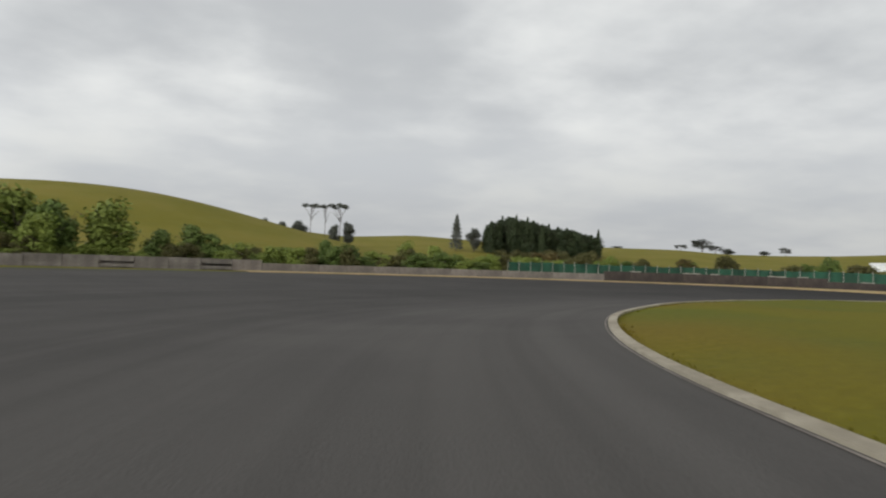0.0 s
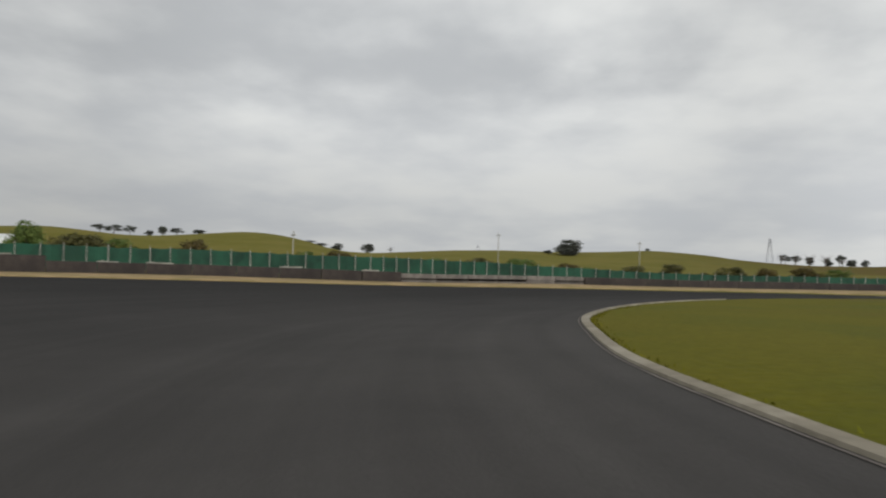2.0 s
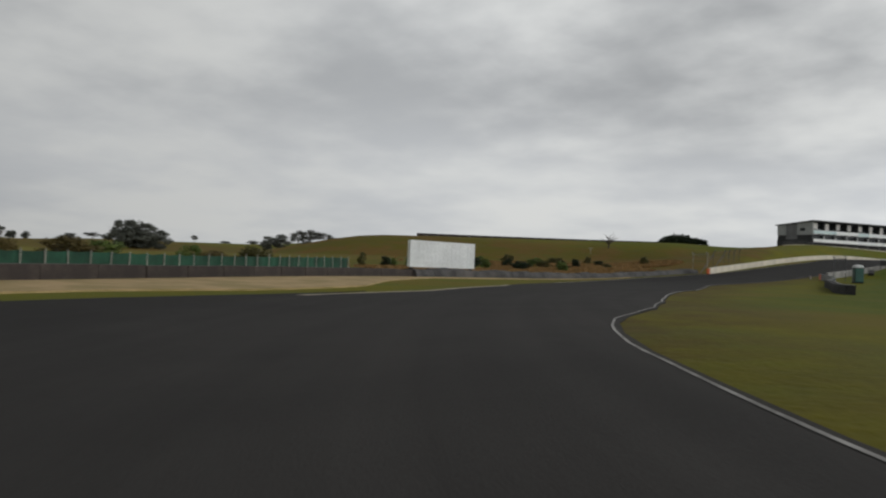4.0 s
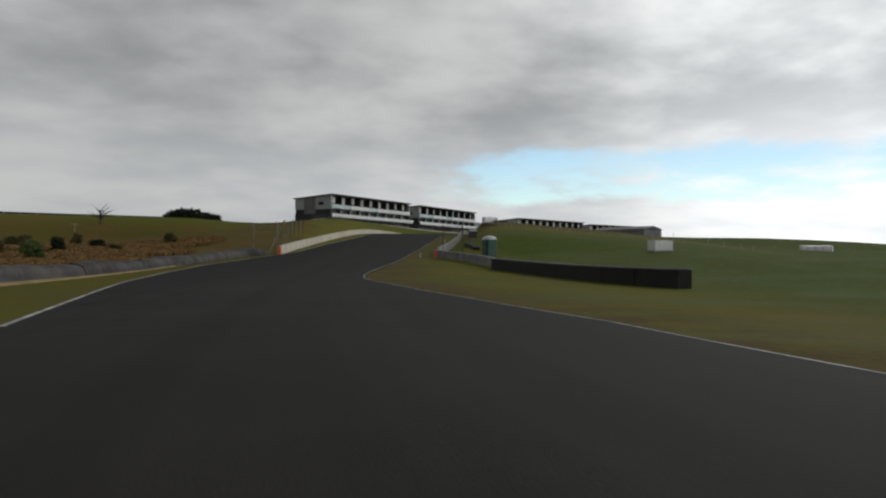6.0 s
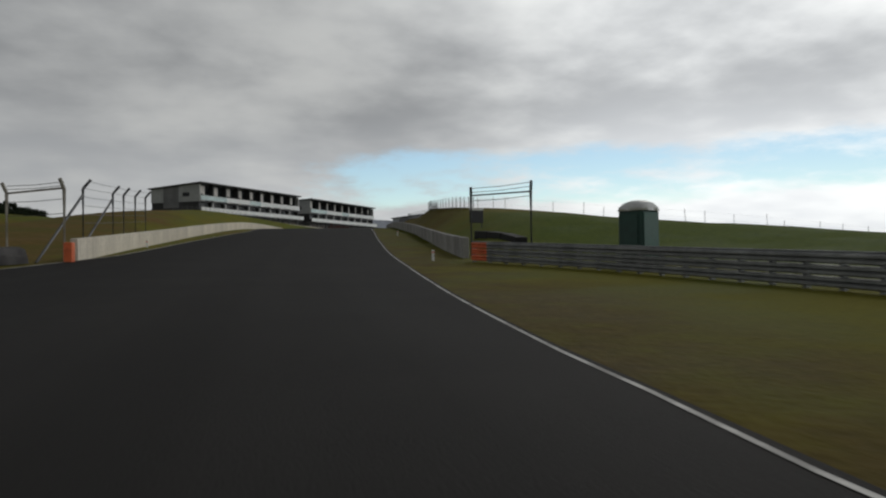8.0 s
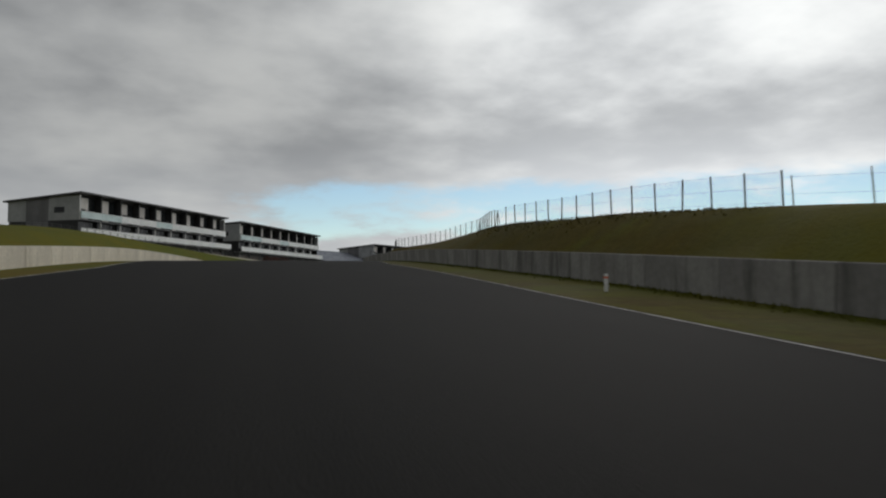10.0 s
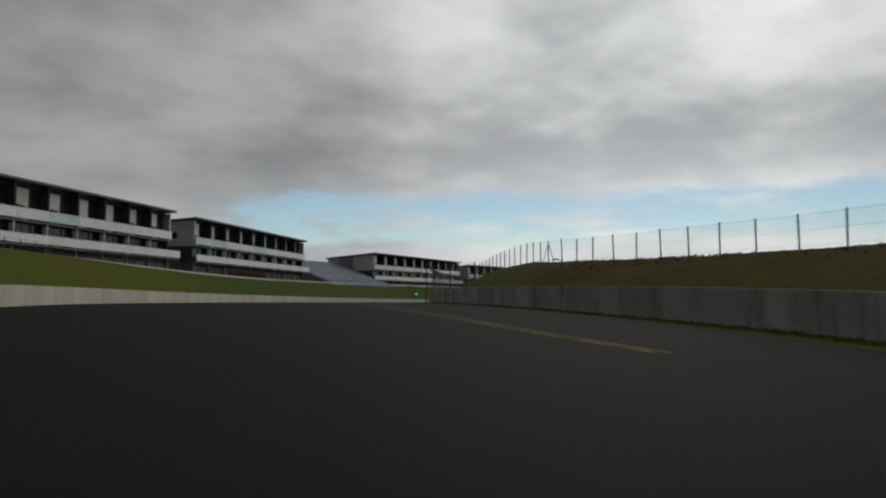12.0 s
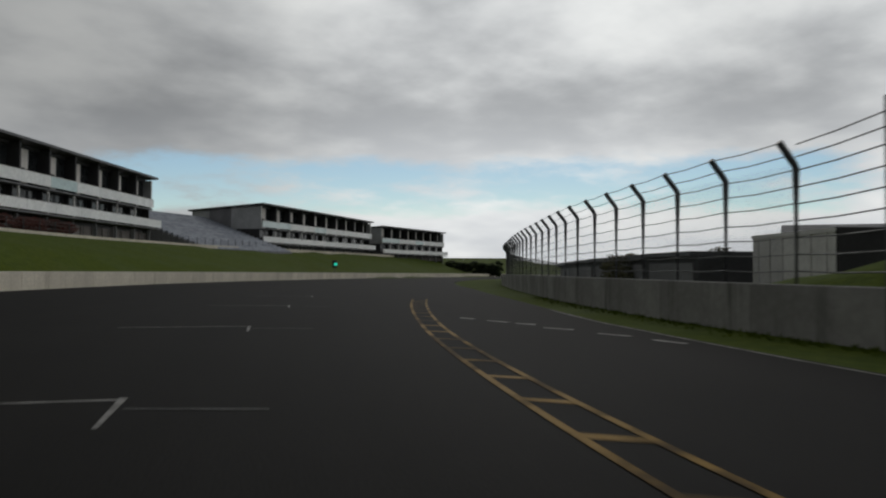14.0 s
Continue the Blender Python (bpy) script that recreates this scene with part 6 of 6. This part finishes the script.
# skyline trees
for i, (x, y, top, w, kind) in enumerate(((-236, -359, 13.4, 8, "bush"), (-266, -339, 15.8, 7, "canopy"), (-275, -332, 18.8, 13, "canopy"), (-281, -328, 15.5, 8, "canopy"), (-286, -324, 13.9, 9, "bush"), (-300, -311, 13.0, 6, "bush"), (-308, -304, 14.9, 6, "canopy"),
                                          (-366, -236, 15.0, 8, "canopy"), (-369, -230, 14.8, 9, "canopy"), (-374, -224, 14.8, 7, "canopy"), (-379, -216, 12.7, 5, "bush"), (-382, -210, 15.4, 6, "round"), (-386, -204, 14.4, 8, "canopy"), (-391, -194, 14.2, 8, "bush"),
                                          (-414, -138, 8.6, 8, "bush"), (-417, -132, 9.0, 8, "bush"), (-420, -123, 9.1, 9, "bush"), (-424, -106, 9.8, 8, "bush"), (-427, -93, 8.4, 5, "bare"), (-433, 55, 10.8, 3, "bush"),
                                          (-395, 177, 6.9, 9, "bush"), (-390, 186, 7.8, 9, "canopy"), (-386, 192, 6.6, 9, "bush"), (-383, 199, 8.3, 5, "round"))):
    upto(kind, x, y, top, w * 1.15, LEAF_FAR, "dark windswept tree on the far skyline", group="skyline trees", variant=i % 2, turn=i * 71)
for i, (x, y, top, w, k) in enumerate(((-416, 125, 8.6, 6, "canopy"), (-414, 130, 8.4, 6, "canopy"), (-412, 136, 7.7, 5, "round"), (-409, 144, 7.0, 6, "bush"), (-407, 149, 9.2, 6, "canopy"), (-405, 154, 6.8, 7, "bush"), (-403, 160, 6.7, 5, "bush"),
                                       (-365, 228, 9.0, 4, "canopy"), (-356, 241, 6.6, 7, "bush"), (-347, 252, 7.6, 7, "bush"), (-343, 257, 7.4, 6, "bush"))):
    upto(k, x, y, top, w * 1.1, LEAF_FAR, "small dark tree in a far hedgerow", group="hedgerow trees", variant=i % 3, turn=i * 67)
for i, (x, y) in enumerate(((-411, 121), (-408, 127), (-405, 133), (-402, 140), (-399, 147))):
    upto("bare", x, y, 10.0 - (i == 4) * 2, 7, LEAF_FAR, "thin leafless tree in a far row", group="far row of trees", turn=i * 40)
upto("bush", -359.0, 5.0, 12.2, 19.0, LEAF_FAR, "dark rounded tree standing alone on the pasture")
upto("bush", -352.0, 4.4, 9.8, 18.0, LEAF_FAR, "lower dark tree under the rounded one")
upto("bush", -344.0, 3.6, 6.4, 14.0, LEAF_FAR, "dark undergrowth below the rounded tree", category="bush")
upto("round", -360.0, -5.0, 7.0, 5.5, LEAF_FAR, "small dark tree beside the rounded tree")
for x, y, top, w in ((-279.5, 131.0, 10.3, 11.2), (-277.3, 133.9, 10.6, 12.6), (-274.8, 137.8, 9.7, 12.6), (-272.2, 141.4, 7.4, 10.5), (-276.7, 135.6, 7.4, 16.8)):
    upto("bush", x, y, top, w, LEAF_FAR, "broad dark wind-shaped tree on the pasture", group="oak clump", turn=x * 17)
for x, y, top, w, k in ((-248.3, 177.6, 8.2, 8.6, "bush"), (-251.7, 174.2, 7.3, 8.1, "bush"), (-244.0, 182.3, 9.8, 7.2, "canopy"), (-241.0, 185.7, 10.3, 8.6, "canopy"), (-237.2, 189.5, 9.4, 8.6, "canopy"), (-233.4, 193.0, 7.7, 7.2, "canopy"), (-241.5, 185.3, 6.1, 8.1, "bush"), (-234.6, 191.7, 5.6, 7.2, "bush")):
    upto(k, x, y, top, w, LEAF_FAR, "dark tree behind the green fence", group="trees behind the fence", turn=x * 23)
for i, (x, y, top, w) in enumerate(((-124.0, 255.0, 13.0, 6.5), (-121.5, 254.0, 14.2, 7.0), (-119.0, 257.0, 14.4, 7.5), (-116.5, 256.0, 14.1, 7.5), (-114.0, 258.0, 13.6, 7.0), (-111.0, 259.0, 12.8, 6.5))):
    upto("bush", x, y, top, w, LEAF_DARK, "dark dense tree in a clump on the brow", group="brow trees", variant=i % 3, turn=i * 29)
    if i < 4:
        upto("conifer", x + 1, y + 1, top + 0.3 - 0.15 * i, 3.2, LEAF_DARK, "dark pointed conifer in a clump on the brow", group="brow trees", variant=i % 3, turn=i * 29)
upto("bare", -126, 200, 11.9, 6.5, LEAF_DARK, "leafless spreading tree on the brow")
for i, (x, y, w) in enumerate(((-33.6, 302.4, 2.6), (-31.8, 304.6, 3.0), (-30.2, 307.0, 2.4), (-28.6, 309.2, 3.0), (-26.9, 311.6, 2.4))):
    tree("bush", x, y, 1.7, w, FLAX, "red-brown flax clump in front of the apartment block", "bush", "flax clumps", i % 3, i * 57)
for i, (x, y, top) in enumerate(((-7.2, 250.5, 7.2), (-5.4, 248.2, 7.4), (-3.0, 247.5, 7.6), (-1.6, 244.8, 7.5), (0.6, 243.6, 7.7))):
    upto("bush", x, y, top, 3.6, LEAF_OLIVE, "dark scrubby bush behind the debris fence", category="bush", group="pit bushes", variant=i % 3, turn=i * 61)
for i in range(7):
    upto("bush", 92.0 + i * 1.9, 402.0 - i * 1.5, 8.6 - (i % 3) * 0.3, 5.0, LEAF_DARK, "dark hedge tree at the end of the straight", group="hedge at the straight's end", variant=i % 3, turn=i * 47)
# bushes behind the barrier on the outside of the hairpin
for i, (x, y, tall, w, mat, kind) in enumerate(((30, -56, 6.6, 5.6, LEAF_MID, "tall"), (21, -61, 6.4, 5.4, LEAF_MID, "tall"), (17, -63, 6.0, 5.0, LEAF_LIGHT, "tall"), (13.5, -64.6, 6.3, 5.6, LEAF_LIGHT, "tall"), (10.5, -63.2, 5.3, 4.0, LEAF_MID, "tall"),
                                               (11.0, -60.0, 4.0, 3.2, LEAF_LIGHT, "tall"), (6.8, -65.7, 5.7, 4.9, LEAF_LIGHT, "tall"), (2.8, -66.0, 3.4, 2.8, LEAF_MID, "tall"), (0.1, -68.0, 3.9, 2.7, LEAF_MID, "tall"), (-1.4, -68.0, 3.2, 3.4, LEAF_MID, "bush"), (-12.7, -70.9, 3.2, 2.4, LEAF_MID, "tall"),
                                               (-15.4, -72.4, 2.9, 3.6, LEAF_MID, "bush"), (-21.0, -71.0, 3.4, 2.2, LEAF_LIGHT, "tall"), (-4.5, -69.9, 2.7, 3.4, LEAF_LIGHT, "bush"), (-24.5, -71.9, 3.0, 2.5, LEAF_LIGHT, "tall"))):
    tree(kind, x, y, tall * 1.05, w * 1.08, mat, "fresh green young tree behind the barrier", group="young trees behind the barrier", variant=i % 3, turn=i * 53, category="bush" if kind == "bush" else "tree")
scrub = random.Random(23)
for i in range(80):
    f = i / 79
    x = 24 - 66 * f + scrub.uniform(-1, 1)
    y = np.interp(x, [-42, -30, -10, 5, 24], [-61.5, -65.5, -66.0, -63.0, -55.0]) + scrub.uniform(-4, 1.2)
    tree("bush", x, y, scrub.uniform(1.3, 2.7), scrub.uniform(2.2, 3.8), scrub.choice((LEAF_LIGHT, LEAF_LIGHT, LEAF_MID, LEAF_OLIVE)), "low green shrub behind the barrier", "bush", "shrubs behind the barrier", i % 3, i * 37)
for i in range(56):
    f = i / 55
    k = int(f * (len(back) - 1))
    x, y = back[k, 0] - scrub.uniform(3, 16) * 0.7, back[k, 1] - scrub.uniform(2, 12) * (1 - f)
    low_ = 1.0 if y < -42 else 0.72
    tree("bush", x, y, (scrub.uniform(1.5, 2.7) + 1.3 * (y < -42) * max(0.0, math.sin(i * 0.83)) ** 2) * low_, scrub.uniform(2.2, 4.6) * (0.5 + 0.5 * low_), scrub.choice((LEAF_RUST, LEAF_OLIVE, LEAF_OLIVE, LEAF_MID)), "olive scrub behind the green fence", "bush", "scrub behind the fence", i % 3, i * 37)
tree("bush", -133, -123, 3.6, 6.4, LEAF_MID, "broad green bush on the pasture", "bush")
for i in range(30):
    x, y = -88 - scrub.uniform(0, 22), 55 + scrub.uniform(0, 62)
    tree("bush", x, y, scrub.uniform(0.8, 1.9), scrub.uniform(1.6, 3.6), scrub.choice((LEAF_OLIVE, LEAF_MID, LEAF_DARK)), "scrubby bush on the rough slope", "bush", "slope scrub", i % 3, i * 41)

# dry tussock on the rough slope, and the odds and ends on the far field
tus = random.Random(31)
vs, fs = [], []
for _ in range(16000):
    x, y = -82 - abs(tus.gauss(0, 15)), 48 + tus.random() * 92
    if y > 122 - (x + 82) * 1.2 or (y < 84 and x < -104):
        continue
    if noise.noise(Vector((x * 0.06, y * 0.06, 0.0))) < -0.12:
        continue
    vs.append((x, y))
tz2 = height(np.array([v[0] for v in vs]), np.array([v[1] for v in vs]))
pts = []
for (x, y), z in zip(vs, tz2):
    for _ in range(3):
        a, h, w = tus.uniform(0, 6.28), tus.uniform(0.14, 0.42), tus.uniform(0.08, 0.24)
        k = len(pts)
        lx_, ly_ = math.cos(a) * w, math.sin(a) * w
        pts += [(x - lx_, y - ly_, z - 0.05), (x + lx_, y + ly_, z - 0.05), (x + lx_ * 1.5, y + ly_ * 1.5 + 0.1, z + h), (x - lx_ * 1.2, y - ly_ * 1.2, z + h * 0.8)]
        fs.append((k, k + 1, k + 2, k + 3))
tagged(put("dry_grass", mesh_of("dry_grass", pts, fs, DRY)), "dry orange-brown tussock grass on the rough slope", "grass", kind="stuff")

fs_x, fs_y = -236.0, -189.5
sh = thing("farm_shed", "small white sheet-metal shed on the far pasture", "shed", m=pose(fs_x, fs_y, hz(fs_x, fs_y), 0, 0, 128))
part("wall", boxes((-2.9, -2.0, -0.6, 2.9, 2.0, 2.2)), WHITE, sh)
bm = bmesh.new()
vs = [bm.verts.new(v) for v in ((-3.1, -2.2, 2.2), (3.1, -2.2, 2.2), (3.1, 2.2, 2.2), (-3.1, 2.2, 2.2), (-3.1, 0.0, 3.0), (3.1, 0.0, 3.0))]
for f in ((3, 2, 1, 0), (0, 1, 5, 4), (2, 3, 4, 5), (0, 4, 3), (1, 2, 5)):
    bm.faces.new([vs[i] for i in f])
part("roof", bm, WHITE, sh)

th = thing("tunnel_house", "white plastic tunnel house on the far field", "tunnel house", m=pose(25.0, 152.0, hz(25.0, 152.0) - 0.3, 0, 0, -40))
bm = bmesh.new()
ring = [[bm.verts.new((x, -math.cos(math.pi * k / 12) * 1.8, math.sin(math.pi * k / 12) * 1.35)) for k in range(13)] for x in np.linspace(-2.8, 2.8, 7)]
for a, b in zip(ring, ring[1:]):
    for k in range(12):
        bm.faces.new((a[k], b[k], b[k + 1], a[k + 1]))
bm.faces.new(ring[0])
bm.faces.new(ring[-1][::-1])
part("cover", bm, WHITE, th, smoothed=True)
for x in np.linspace(-2.8, 2.8, 5):
    part("hoop", tube([(x, -math.cos(math.pi * k / 12) * 1.83, math.sin(math.pi * k / 12) * 1.38) for k in range(13)], 0.04, 5), GALV, th)
for u, o in ((9.22, -6.2), (9.9, 8.9), (10.6, -8.6)):
    x, y = at(u, o)
    mp = thing("marker_post", "short white plastic marker post on the verge", "marker post", group="marker posts", m=pose(x, y, hz(x, y)))
    part("stake", boxes((-0.05, -0.03, -0.2, 0.05, 0.03, 0.45), bevel=0.01), WHITE, mp)
    part("band", boxes((-0.055, -0.035, 0.33, 0.055, 0.035, 0.38)), ORANGE, mp)

# rough tufts on the bank's crest and along the foot of the right wall
tf_ = random.Random(91)
vs, fs, base = [], [], []
for _ in range(5200):
    k = tf_.randrange(len(cp) - 1)
    f = tf_.random()
    p = cp[k] * (1 - f) + cp[k + 1] * f
    if p[1] > 200:
        continue
    base.append((p[0] + tf_.gauss(0, 0.5), p[1] + tf_.gauss(0, 0.3), tf_.uniform(0.02, 0.075)))
for _ in range(5200):
    u = tf_.uniform(10.0, 15.0)
    x, y = at(u, float(np.interp(u, *RIGHT_WALL)) + 0.16 + abs(tf_.gauss(0, 0.35)))
    base.append((x, y, tf_.uniform(0.03, 0.09)))
zb = height(np.array([b_[0] for b_ in base]), np.array([b_[1] for b_ in base]))
for (x, y, h), z in zip(base, zb):
    a, w = tf_.uniform(0, 6.28), tf_.uniform(0.02, 0.05)
    k = len(vs)
    cx_, cy_ = math.cos(a) * w, math.sin(a) * w
    vs += [(x - cx_, y - cy_, z - 0.03), (x + cx_, y + cy_, z - 0.03), (x + cy_ * 1.5, y - cx_ * 1.5, z + h)]
    fs.append((k, k + 1, k + 2))
tagged(put("rough_grass", mesh_of("rough_grass", vs, fs, GRASS)), "uneven rough grass tufts along the bank and the wall's foot", "grass", kind="stuff")

# grass blades along the verges
bl = random.Random(77)
vs, fs, base = [], [], []
for _ in range(5000):
    u = bl.uniform(-0.4, 3.9)
    o = float(np.interp(u, *RIGHT_EDGE)) - 0.10 - abs(bl.gauss(0, 0.09))
    base.append(at(u, o))
base = np.array(base)
zb = height(base[:, 0], base[:, 1])
for (x, y), z in zip(base, zb):
    a, h, w = bl.uniform(0, 6.28), bl.uniform(0.015, 0.05), bl.uniform(0.01, 0.025)
    k = len(vs)
    cx_, cy_ = math.cos(a) * w, math.sin(a) * w
    vs += [(x - cx_, y - cy_, z - 0.01), (x + cx_, y + cy_, z - 0.01), (x + cy_ * 2.2, y - cx_ * 2.2, z + h)]
    fs.append((k, k + 1, k + 2))
tagged(put("verge_grass", mesh_of("verge_grass", vs, fs, GRASS)), "short yellow-green grass blades along the kerb and verge", "grass", kind="stuff")
